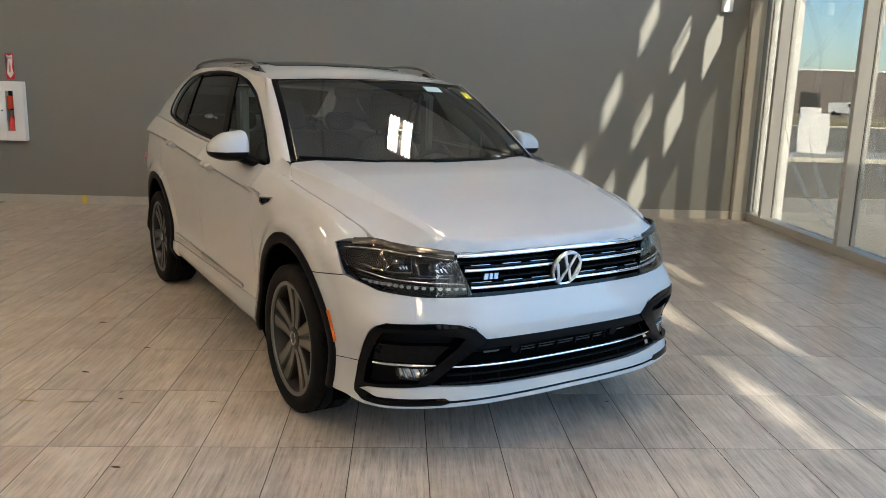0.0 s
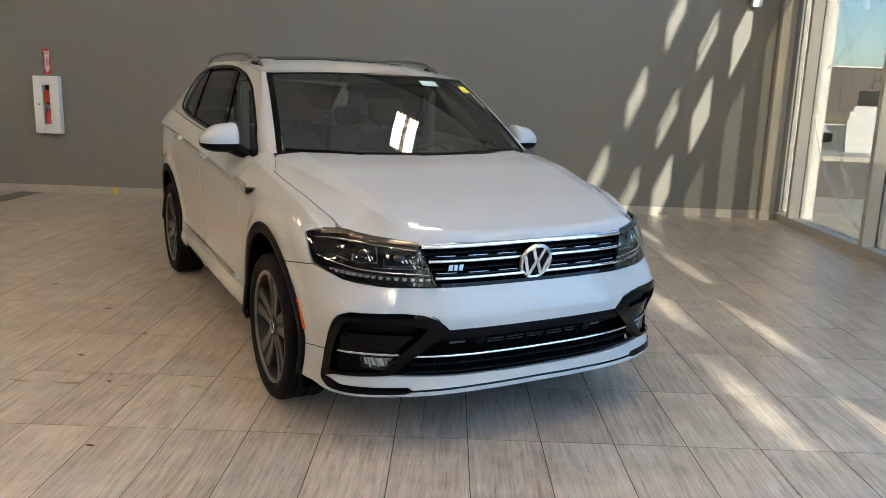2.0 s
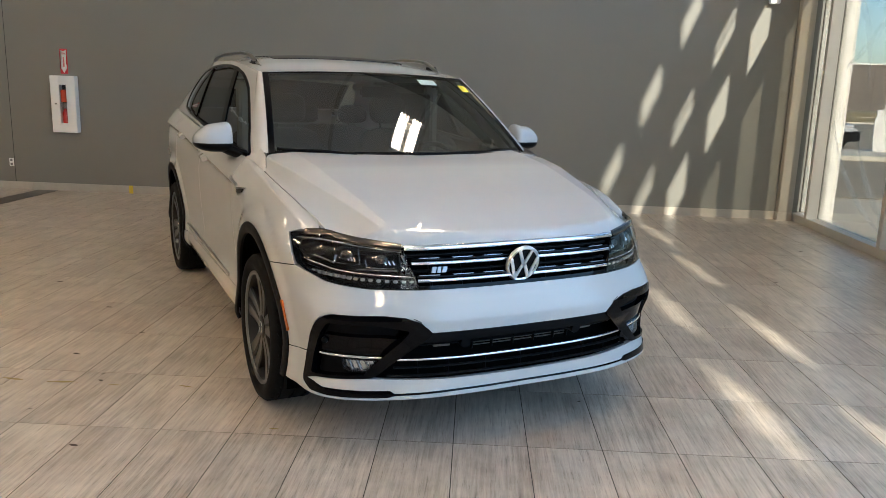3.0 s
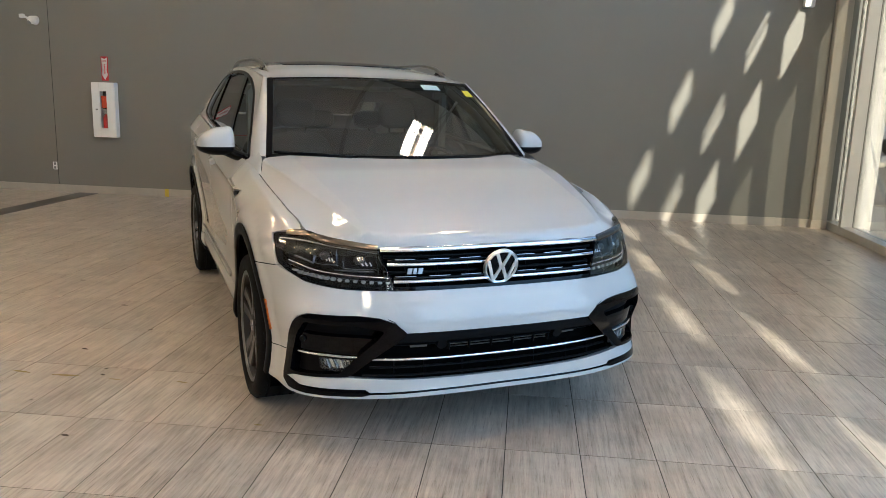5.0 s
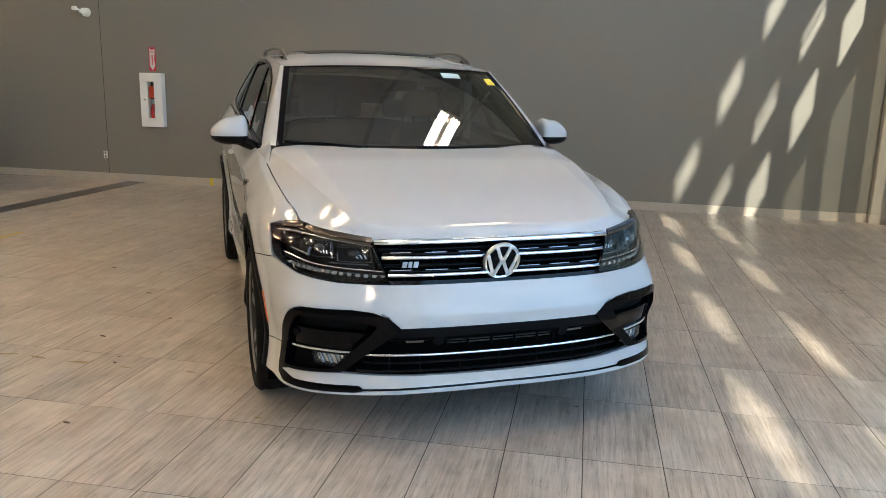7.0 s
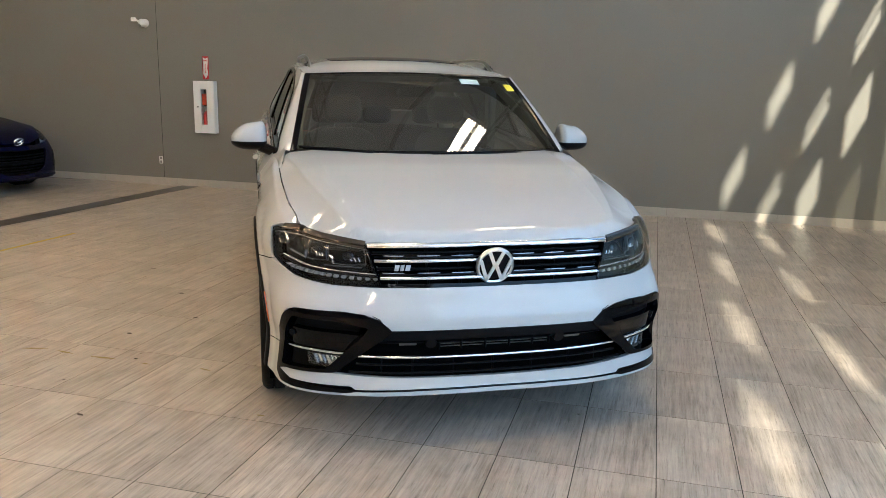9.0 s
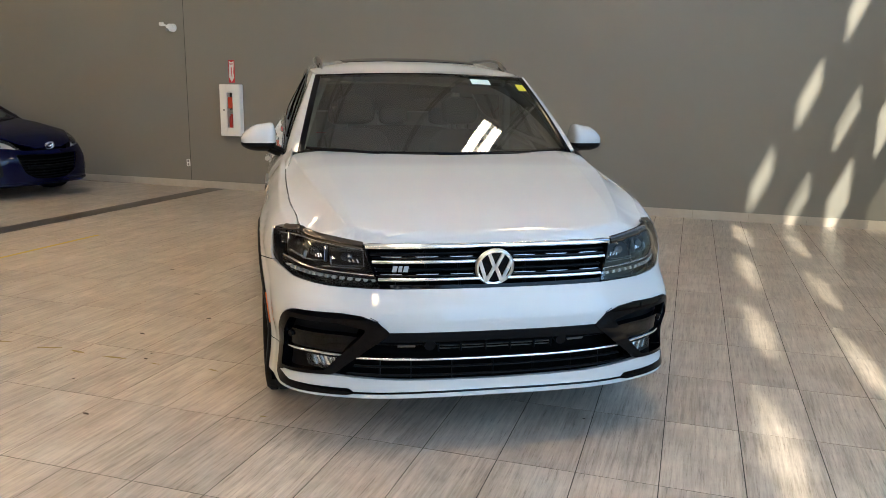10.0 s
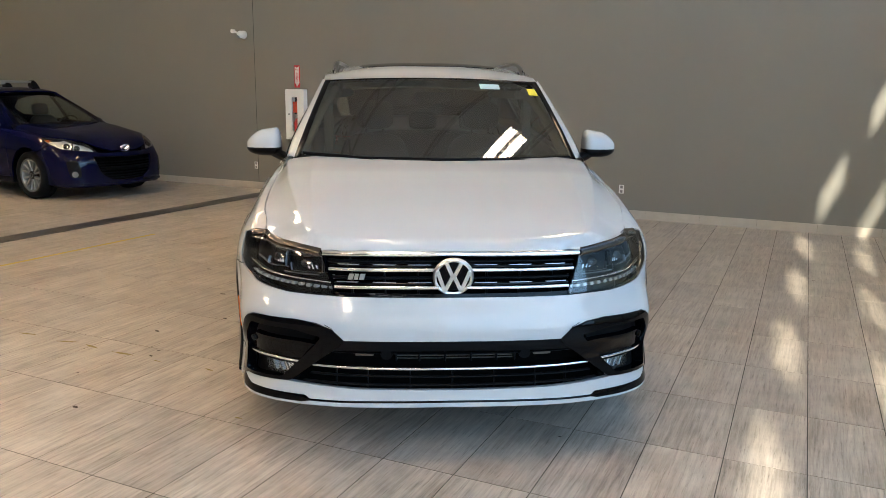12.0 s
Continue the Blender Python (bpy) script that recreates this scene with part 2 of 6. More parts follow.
# outside ground
M_LOT = worn("sunlit_concrete", (0.5, 0.45, 0.36), 0.85, 0.15, 0.4, 30, 0.1)
tagged(mesh_ob("ground", box(-500, -500, -0.45, 900, 600, -0.13), M_LOT), "pale sunlit concrete and asphalt lot", "ground", kind="structure")


# ---- car surfaces ----
def curve(points):
    """A smooth monotone-friendly curve y(x) through (x, y) points."""
    xs, ys = [p[0] for p in points], [p[1] for p in points]
    n = len(xs)
    d = [(ys[i + 1] - ys[i]) / (xs[i + 1] - xs[i]) for i in range(n - 1)]
    m = [d[0]] + [0 if d[i - 1] * d[i] <= 0 else 2 * d[i - 1] * d[i] / (d[i - 1] + d[i]) for i in range(1, n - 1)] + [d[-1]]

    def f(x):
        if x <= xs[0]:
            return ys[0] + m[0] * (x - xs[0])
        if x >= xs[-1]:
            return ys[-1] + m[-1] * (x - xs[-1])
        i = 0
        while x > xs[i + 1]:
            i += 1
        h = xs[i + 1] - xs[i]
        t = (x - xs[i]) / h
        return ((1 + 2 * t) * (1 - t) ** 2 * ys[i] + t * (1 - t) ** 2 * h * m[i]
                + t * t * (3 - 2 * t) * ys[i + 1] + t * t * (t - 1) * h * m[i + 1])

    return f


def smooth(a, b, x):
    t = min(1, max(0, (x - a) / (b - a)))
    return t * t * (3 - 2 * t)


class Shell:
    """The outer skin of a car in its own axes: x across, y back from the nose, z up.

    body(s, z): lower body; s runs along the plan outline from the nose round to the tail.
    hood(x, y), screen(u, v), roof(u, y), cabin(y, z): the other skins."""

    def __init__(self, plan, front, side, top, roll, hood_mid, **k):
        pts = [plan[0]]
        for i in range(len(plan) - 1):
            p0 = plan[i - 1] if i else (-plan[1][0], plan[1][1])
            p1, p2 = plan[i], plan[i + 1]
            p3 = plan[i + 2] if i + 2 < len(plan) else (-plan[-2][0], plan[-2][1])
            for j in range(1, 13):
                t = j / 12
                pts.append(tuple(0.5 * (2 * b + (c - a) * t + (2 * a - 5 * b + 4 * c - d) * t * t + (3 * b - a - 3 * c + d) * t ** 3)
                                 for a, b, c, d in zip(p0, p1, p2, p3)))
        arc = [0.0]
        for a, b in zip(pts, pts[1:]):
            arc.append(arc[-1] + math.hypot(b[0] - a[0], b[1] - a[1]))
        self.pts, self.arc, self.length = pts, arc, arc[-1]
        self.front, self.side, self.top, self.roll, self.hood_mid = curve(front), curve(side), curve(top), curve(roll), curve(hood_mid)
        self.k = k
        self.hood_top = curve(k["hood_top"])
        self.widest = max(range(len(pts)), key=lambda i: pts[i][0])

    def at(self, s):
        i = int(np.searchsorted(self.arc, s)) - 1
        i = min(max(i, 0), len(self.pts) - 2)
        t = (s - self.arc[i]) / (self.arc[i + 1] - self.arc[i])
        a, b = self.pts[i], self.pts[i + 1]
        x, y = a[0] + (b[0] - a[0]) * t, a[1] + (b[1] - a[1]) * t
        q0, q1 = self.pts[max(i - 2, 0)], self.pts[min(i + 3, len(self.pts) - 1)]
        tx, ty = q1[0] - q0[0], q1[1] - q0[1]
        if s < 0.02:
            tx, ty = 1, 0
        h = math.hypot(tx, ty)
        return x, y, ty / h, -tx / h

    def s_of_x(self, x):
        """Arc length on the front at the half width x."""
        for i in range(self.widest):
            if self.pts[i + 1][0] >= x:
                t = (x - self.pts[i][0]) / (self.pts[i + 1][0] - self.pts[i][0])
                return self.arc[i] + t * (self.arc[i + 1] - self.arc[i])
        return self.arc[self.widest]

    def s_of_y(self, y):
        """Arc length on the flank at the distance y behind the nose."""
        for i in range(len(self.pts) - 1):
            if self.pts[i + 1][1] >= y and self.pts[i + 1][0] > 0.3:
                t = (y - self.pts[i][1]) / (self.pts[i + 1][1] - self.pts[i][1])
                return self.arc[i] + max(0, t) * (self.arc[i + 1] - self.arc[i])
        return self.length

    def body(self, s, z):
        sign = -1 if s < 0 else 1
        s = abs(s)
        x, y, nx, ny = self.at(s)
        w = 1 - smooth(self.k["corner"][0], self.k["corner"][1], s)
        inset = 0.0
        if w > 0:
            inset += w * self.front(z)
        if w < 1:
            zt = self.top(y)
            inset += (1 - w) * self.side(z - self.k["lift"] * (zt - self.k["belt_ref"]))
            if "crease" in self.k:
                inset += (1 - w) * self.creased(y, z, zt)
            else:
                t = max(0, (z - (zt - self.k["shoulder"])) / self.k["shoulder"])
                inset += (1 - w) * self.roll(y) * (1 - (1 - min(t, 0.999) ** 1.7) ** 0.588)
        inset += self.k["tail"] * smooth(self.k["tail_from"], self.k["tail_from"] + 0.4, y) * max(0, z - 0.95) / 0.4
        return Vector((sign * (x - nx * inset), y - ny * inset, z))

    def creased(self, y, z, zt):
        """Inset of a flank with a folded fender top, a sharp line through the door handles, and flared arches."""
        deep, roll, sh = self.k["fold"](y), self.roll(y), self.k["shoulder"]
        b, under = roll * 0.63, zt - z
        if under < deep:
            fender = roll - (roll - b) * max(under, -0.05) / deep
        else:
            fender = b * max(0.0, 1 - (under - deep) / (sh - deep)) ** 1.8
        za = min(self.k["crease"](y), zt - 0.02)
        if z > za:
            door = roll * min((z - za) / (zt - za), 1.4) ** 1.15
        else:
            u = za - z
            door = 0.03 * (1 - math.exp(-u / 0.018)) * math.exp(-u / 0.1)
        w = smooth(1.12, 1.62, y)
        out = 0.0
        for cy, cz, r in self.k["arches"]:
            d = math.hypot(y - cy, (z - cz) / 1.08)
            out = max(out, 0.017 * (1 - smooth(r + 0.05, r + 0.12, d)))
        return fender * (1 - w) + door * w - out

    def edge(self, y):
        """The hood's edge or the belt line: half width and height."""
        p = self.body(self.s_of_y(y), self.top(y) - 0.004)
        return p.x, p.z

    def hood(self, x, y):
        xe, ze = self.edge(max(y, self.k["hood_from"]))
        ze = self.hood_top(y) - 0.004
        r = min(abs(x) / xe, 1.15)
        zc = self.hood_mid(y)
        if "dome" in self.k:
            return Vector((x, y, self.dome(abs(x), y, xe, ze, zc)))
        a0, a1, y0, y1, drop = self.k["ridge"]
        r0 = a0 + (a1 - a0) * smooth(y0, y1, y)
        if r < r0:
            f = 1 - drop * (r / r0) ** 2
        else:
            q = (r - r0) / (1 - r0)
            f = (1 - drop) * (1 - 0.85 * q - 0.15 * q * q)
        return Vector((x, y, ze + (zc - ze) * f))

    def dome(self, a, y, xe, ze, zc):
        """Height of a hood with a flat middle, two folds on each side and a lip that rolls over at the front."""
        outer, inner, lip, lip_z = self.k["dome"]
        r1 = min(outer(y), xe - 0.012)
        r2 = min(inner(y), r1 - 0.02)
        z2 = zc - 0.004
        z1 = z2 - 0.004 - 0.13 * (r1 - r2)
        if a < r2:
            z = zc - 0.004 * (a / r2) ** 2
        elif a < r1:
            z = z2 + (z1 - z2) * (a - r2) / (r1 - r2)
        else:
            q = (a - r1) / max(xe - r1, 0.012)
            z = z1 + (ze - z1) * (1 - abs(1 - min(q, 1)) ** 1.55) + (ze - z1) * 0.3 * max(0, q - 1)
        d = y - lip(a)
        if d < 0.034:
            f = 1 - (1 - max(d, 0.0) / 0.034) ** 1.8
            f += (1 - f) * smooth(0.74, 0.81, a)
            z = lip_z(a) + (z - lip_z(a)) * f
        return z

    def screen(self, u, v):
        (bx, by, bz, bc, bd), (tx, ty, tz, tc, td) = self.k["screen"]
        lo = Vector((bx * u, by + bc * u * u, bz + bd * u * u))
        hi = Vector((tx * u, ty + tc * u * u, tz + td * u * u))
        p = lo.lerp(hi, v)
        n = Vector((0, -(tz - bz), ty - by)).normalized()
        return p + n * (0.09 * v * (1 - v)) * (1 - 0.3 * u * u)

    def roof(self, u, y):
        xe, ze = self.k["roof_x"](y), self.k["roof_z"](y)
        return Vector((xe * u, y, ze + self.k["crown"](y) * (1 - abs(u) ** 2.6)))

    def cabin(self, y, z, sign=1):
        bx, bz = self.edge(y)
        rx, rz = self.k["roof_x"](y), self.k["roof_z"](y)
        t = (z - bz) / (rz - bz)
        bx -= self.k["tuck"]
        return Vector((sign * (bx + (rx - bx) * (0.72 * t + 0.28 * t * abs(t))), y, z))


SUV = Shell(
    plan=[(0, -0.05), (0.25, -0.045), (0.47, -0.022), (0.65, 0.03), (0.79, 0.098), (0.886, 0.19), (0.94, 0.31), (0.97, 0.47), (0.982, 0.68),
          (0.985, 1.2), (0.985, 2.7), (0.985, 3.5), (0.983, 4.15), (0.95, 4.5), (0.85, 4.78), (0.46, 4.92), (0, 4.94)],
    front=[(0.18, 0.07), (0.225, 0.012), (0.27, 0.0), (0.34, 0.012), (0.45, 0.02), (0.56, 0.0), (0.61, 0.0), (0.68, 0.022), (0.745, 0.055), (0.82, 0.07), (0.915, 0.10), (0.96, 0.13), (1.0, 0.19)],
    side=[(0.18, 0.12), (0.27, 0.05), (0.34, 0.018), (0.44, 0.028), (0.52, 0.034), (0.64, 0.026), (0.76, 0.014), (0.9, 0.004), (1.0, 0.0), (1.3, 0.0)],
    top=[(0.0, 0.85), (0.2, 0.895), (0.308, 0.946), (0.36, 0.977), (0.45, 1.010), (0.6, 1.047), (0.83, 1.082), (1.06, 1.113), (1.17, 1.129), (1.32, 1.15), (1.5, 1.165), (1.9, 1.185), (2.7, 1.222), (3.4, 1.272), (4.1, 1.325), (4.9, 1.34)],
    roll=[(0.2, 0.13), (0.41, 0.14), (0.55, 0.135), (0.85, 0.127), (1.3, 0.122), (1.6, 0.09), (2.0, 0.085), (4.9, 0.085)],
    hood_mid=[(0.0, 0.938), (0.132, 0.985), (0.223, 1.018), (0.3, 1.042), (0.394, 1.067), (0.588, 1.109), (0.712, 1.134), (0.8, 1.152), (0.9, 1.171), (1.06, 1.191), (1.2, 1.207), (1.34, 1.218), (1.6, 1.235)],
    hood_top=[(0.0, 0.87), (0.2, 0.91), (0.308, 0.946), (0.36, 0.977), (0.45, 1.010), (0.6, 1.047), (0.83, 1.082), (1.06, 1.113), (1.17, 1.129), (1.32, 1.15), (1.5, 1.165)],
    tail=0.2, tail_from=4.2, corner=(0.92, 1.3), shoulder=0.19, lift=0.35, belt_ref=1.19, hood_from=0.3,
    fold=curve([(0.2, 0.03), (0.5, 0.032), (0.62, 0.029), (0.9, 0.018), (1.26, 0.015), (1.6, 0.013)]),
    crease=curve([(1.0, 1.0), (1.5, 1.037), (1.8, 1.061), (2.1, 1.081), (2.63, 1.121), (3.0, 1.148), (3.54, 1.185), (3.95, 1.206), (4.5, 1.222)]),
    arches=((0.91, 0.37, 0.464), (3.885, 0.37, 0.464)),
    dome=(curve([(0.0, 0.53), (0.132, 0.598), (0.223, 0.629), (0.394, 0.675), (0.588, 0.719), (0.712, 0.747), (0.8, 0.765), (0.9, 0.782), (1.06, 0.803), (1.26, 0.832)]),
          curve([(0.0, 0.5), (0.157, 0.575), (0.268, 0.60), (0.495, 0.622), (0.726, 0.65), (1.2, 0.68)]),
          None, None),
    screen=((0.80, 1.13, 1.20, 0.21, 0.0), (0.68, 1.915, 1.655, 0.085, -0.02)), tuck=0.012,
    roof_x=curve([(1.3, 0.69), (2.0, 0.69), (2.4, 0.702), (3.3, 0.70), (4.0, 0.665), (4.6, 0.6)]),
    roof_z=curve([(1.3, 1.56), (2.0, 1.632), (2.35, 1.678), (2.8, 1.712), (3.3, 1.714), (3.9, 1.69), (4.6, 1.6)]),
    crown=curve([(1.8, 0.022), (2.0, 0.028), (2.3, 0.046), (2.7, 0.057), (3.3, 0.062), (4.5, 0.05)]))


HOOD_LIP = [SUV.body(u, z) for u, z in ((0.001, 0.919), (0.3, 0.919), (0.48, 0.919), (0.58, 0.919), (0.66, 0.929), (0.735, 0.937), (0.81, 0.946), (0.892, 0.953), (0.96, 0.956), (1.03, 0.957))]
SUV.k["dome"] = (*SUV.k["dome"][:2], curve([(p.x, p.y) for p in HOOD_LIP]), curve([(p.x, p.z) for p in HOOD_LIP]))
HATCH = Shell(
    plan=[(0, 0.0), (0.3, 0.022), (0.52, 0.085), (0.70, 0.19), (0.82, 0.34), (0.885, 0.53), (0.915, 0.8), (0.92, 1.4), (0.92, 2.8), (0.90, 3.6), (0.85, 4.15), (0.68, 4.55), (0.35, 4.68), (0, 4.70)],
    front=[(0.16, 0.08), (0.2, 0.012), (0.3, 0.0), (0.45, 0.0), (0.55, 0.012), (0.63, 0.04), (0.70, 0.075), (0.76, 0.12), (0.84, 0.22)],
    side=[(0.18, 0.1), (0.26, 0.03), (0.4, 0.018), (0.55, 0.012), (0.7, 0.0), (1.3, 0.0)],
    top=[(0.0, 0.68), (0.2, 0.74), (0.37, 0.835), (0.5, 0.865), (0.9, 0.918), (1.3, 0.958), (1.8, 0.99), (2.6, 1.02), (3.6, 1.07), (4.7, 1.08)],
    roll=[(0.2, 0.13), (0.6, 0.17), (1.1, 0.17), (1.4, 0.12), (1.9, 0.09), (4.7, 0.09)],
    hood_mid=[(0.0, 0.65), (0.06, 0.70), (0.12, 0.765), (0.3, 0.868), (0.6, 0.945), (1.0, 1.0), (1.3, 1.03)],
    hood_top=[(0.0, 0.64), (0.1, 0.69), (0.2, 0.755), (0.37, 0.835), (0.5, 0.865), (0.9, 0.918), (1.3, 0.958), (1.5, 0.97)],
    tail=0.25, tail_from=3.9, corner=(0.8, 1.25), shoulder=0.19, lift=0.3, belt_ref=1.0, hood_from=0.25, ridge=(0.6, 0.8, 0.2, 1.2, 0.12),
    screen=((0.68, 1.28, 1.03, 0.18, -0.01), (0.49, 2.2, 1.475, 0.1, -0.02)), tuck=0.012,
    roof_x=curve([(1.2, 0.52), (2.0, 0.51), (3.0, 0.51), (4.2, 0.45)]),
    roof_z=curve([(1.2, 1.36), (2.0, 1.435), (2.5, 1.505), (3.1, 1.51), (3.9, 1.43), (4.5, 1.3)]),
    crown=curve([(1.8, 0.025), (2.4, 0.05), (4.5, 0.03)]))


# ---- panels on the skins ----
from mathutils.geometry import delaunay_2d_cdt


def inside(p, poly):
    hit, n = False, len(poly)
    for i in range(n):
        (x0, y0), (x1, y1) = poly[i], poly[i - 1]
        if (y0 > p[1]) != (y1 > p[1]) and p[0] < (x1 - x0) * (p[1] - y0) / (y1 - y0) + x0:
            hit = not hit
    return hit


def dense(loop, step):
    out = []
    for a, b in zip(loop, loop[1:] + loop[:1]):
        n = max(1, math.ceil(math.hypot(b[0] - a[0], b[1] - a[1]) / step))
        out += [(a[0] + (b[0] - a[0]) * i / n, a[1] + (b[1] - a[1]) * i / n) for i in range(n)]
    return out


def rounded(loop, r=0.02, n=4):
    """The loop with its corners cut into short arcs."""
    out = []
    for i, b in enumerate(loop):
        a, c = Vector(loop[i - 1]), Vector(loop[(i + 1) % len(loop)])
        b = Vector(b)
        p = b + (a - b) * min(0.45, r / max((a - b).length, 1e-6))
        q = b + (c - b) * min(0.45, r / max((c - b).length, 1e-6))
        for j in range(n + 1):
            t = j / n
            v = p * (1 - t) ** 2 + b * 2 * t * (1 - t) + q * t * t
            out.append((v.x, v.y))
    return out


def both(half):
    """A full outline from the half at u >= 0, which starts and ends at u = 0."""
    return list(half) + [(-u, v) for u, v in reversed(half) if u > 1e-6]


def normal_at(fn, u, v, e=0.004):
    n = (fn(u + e, v) - fn(u - e, v)).cross(fn(u, v + e) - fn(u, v - e))
    return n.normalized() if n.length > 1e-12 else Vector((0, 0, 1))


def skin(name, fn, outline, material, parent, step=0.04, holes=(), thick=0.012, lift=0.0, flip=False, label="", seams=()):
    """A panel of the skin fn(u, v) within the outline, with holes, an edge of its own thickness, the skin's true normals, and mesh edges along its creases."""
    loops = [dense(list(l), step * 0.8) for l in (outline, *holes)]
    pts, edges = [], []
    for l in loops:
        k = len(pts)
        pts += l
        edges += [(k + i, k + (i + 1) % len(l)) for i in range(len(l))]
    line = []
    for seam in seams:
        last = None
        for p in resample(list(seam), step):
            if not inside(p, loops[0]) or min((p[0] - q[0]) ** 2 + (p[1] - q[1]) ** 2 for q in loops[0]) < 4e-5:
                last = None
                continue
            pts.append(p)
            line.append(p)
            if last is not None:
                edges.append((last, len(pts) - 1))
            last = len(pts) - 1
    line = np.array(line) if line else None
    us, vs = [p[0] for p in loops[0]], [p[1] for p in loops[0]]
    nu, nv = max(1, round((max(us) - min(us)) / step)), max(1, round((max(vs) - min(vs)) / step))
    for i in range(1, nu):
        for j in range(1, nv):
            p = (min(us) + (max(us) - min(us)) * i / nu, min(vs) + (max(vs) - min(vs)) * j / nv)
            if inside(p, loops[0]) and not any(inside(p, h) for h in loops[1:]):
                if line is None or ((line - np.array(p)) ** 2).sum(1).min() > (0.45 * step) ** 2:
                    pts.append(p)
    co, _, faces, *_ = delaunay_2d_cdt([Vector(p) for p in pts], edges, [], 1, 1e-5)
    keep = []
    for f in faces:
        c = sum((co[i] for i in f), Vector((0, 0))) / len(f)
        if inside(c, loops[0]) and not any(inside(c, h) for h in loops[1:]):
            keep.append(tuple(f))
    sign = -1 if flip else 1
    norms = [normal_at(fn, c.x, c.y) * sign for c in co]
    verts = [fn(c.x, c.y) + n * lift for c, n in zip(co, norms)]
    fixed = []
    for f in keep:
        n = (verts[f[1]] - verts[f[0]]).cross(verts[f[2]] - verts[f[0]])
        fixed.append(f if n.dot(norms[f[0]]) > 0 else tuple(reversed(f)))
    custom = [tuple(n) for n in norms]
    if thick:
        count = {}
        for f in fixed:
            for a, b in zip(f, f[1:] + f[:1]):
                count[(a, b)] = 1
        for a, b in [e for e in count if (e[1], e[0]) not in count]:
            k = len(verts)
            verts += [verts[a], verts[b], verts[b] - norms[b] * thick, verts[a] - norms[a] * thick]
            custom += [(0, 0, 0)] * 4
            fixed.append((k, k + 3, k + 2, k + 1))
    me = bpy.data.meshes.new(name)
    me.from_pydata([tuple(v) for v in verts], [], fixed)
    me.materials.append(material)
    me.shade_smooth()
    me.normals_split_custom_set_from_vertices(custom)
    ob = new(name, me)
    ob.parent = parent
    return tagged(ob, label) if label else ob


def resample(path, step):
    out = [path[0]]
    for a, b in zip(path, path[1:]):
        n = max(1, math.ceil(math.hypot(b[0] - a[0], b[1] - a[1]) / step))
        out += [(a[0] + (b[0] - a[0]) * i / n, a[1] + (b[1] - a[1]) * i / n) for i in range(1, n + 1)]
    return out


def bead(name, fn, path, width, height, material, parent, lift=0.0, step=0.03, closed=False, flip=False, label=""):
    """A rounded strip that follows a path on the skin."""
    path = resample(list(path) + ([path[0]] if closed else []), step)
    if closed:
        path = path[:-1]
    sign = -1 if flip else 1
    pos = [fn(*p) for p in path]
    nor = [normal_at(fn, *p) * sign for p in path]
    prof = [(-0.5, -0.4), (-0.5, 0.55), (-0.34, 0.9), (0.0, 1.0), (0.34, 0.9), (0.5, 0.55), (0.5, -0.4)]
    bm, rings, n = bmesh.new(), [], len(path)
    for i in range(n):
        a, b = (pos[i - 1], pos[(i + 1) % n]) if closed else (pos[max(i - 1, 0)], pos[min(i + 1, n - 1)])
        t = (b - a).normalized()
        side = t.cross(nor[i]).normalized()
        rings.append([bm.verts.new(pos[i] + side * (p * width) + nor[i] * (lift + q * height)) for p, q in prof])
    m = len(prof)
    for i in range(n if closed else n - 1):
        r, q = rings[i], rings[(i + 1) % n]
        for j in range(m):
            bm.faces.new((r[j], r[(j + 1) % m], q[(j + 1) % m], q[j]))
    if not closed:
        bm.faces.new(rings[0])
        bm.faces.new(list(reversed(rings[-1])))
    bmesh.ops.recalc_face_normals(bm, faces=bm.faces)
    return part(name, bm, material, parent, label, smooth=True, angle=50)


def spin_profile(prof, seg=48, axis="X"):
    """A solid of revolution about the x axis from (x, r) points, closed if first and last meet."""
    bm, rings = bmesh.new(), []
    for k in range(seg):
        a = 2 * math.pi * k / seg
        rings.append([bm.verts.new((x, r * math.cos(a), r * math.sin(a))) for x, r in prof])
    for k in range(seg):
        r, q = rings[k], rings[(k + 1) % seg]
        for j in range(len(prof) - 1):
            bm.faces.new((r[j], r[j + 1], q[j + 1], q[j]))
    bmesh.ops.remove_doubles(bm, verts=bm.verts, dist=1e-5)
    bmesh.ops.recalc_face_normals(bm, faces=bm.faces)
    return bm


# ---- car materials ----
def car_paint(name, color, rough=0.4, spec=0.0):
    m = mat(name, color, rough, 0.0, 1.0, spec)
    n = Nodes(m)
    v = n.coords()
    big = n.noise(v, 1.6, 3)
    lo, hi = [c * 0.97 for c in color], [min(1, c * 1.02) for c in color]
    n.link(n.mix(big, lo, hi), n.b.inputs["Base Color"])
    n.link(n.maths("ADD", n.maths("MULTIPLY", n.noise(v, 9, 4), 0.02), 0.005), n.b.inputs["Coat Roughness"])
    return m


M_PAINT = car_paint("white_car_paint", (0.47, 0.478, 0.49))
M_GLOSS = mat("gloss_black", (0.0015, 0.0015, 0.002), 0.04, 0, 0.0, 0.16)
M_PLASTIC = worn("black_plastic", (0.0035, 0.0035, 0.004), 0.5, 0.15, 20, 400, 0.1)
M_PLASTIC.node_tree.nodes["Principled BSDF"].inputs["Specular IOR Level"].default_value = 0.1
M_DARK = mat("dark_void", (0.002, 0.002, 0.002), 0.8, spec=0.02)
M_CHROME = mat("chrome", (0.82, 0.82, 0.84), 0.09, 1.0)
M_RAIL = worn("anodised_grey", (0.2, 0.195, 0.185), 0.4, 0.08, 6, 200, 0.02, metal=0.8)
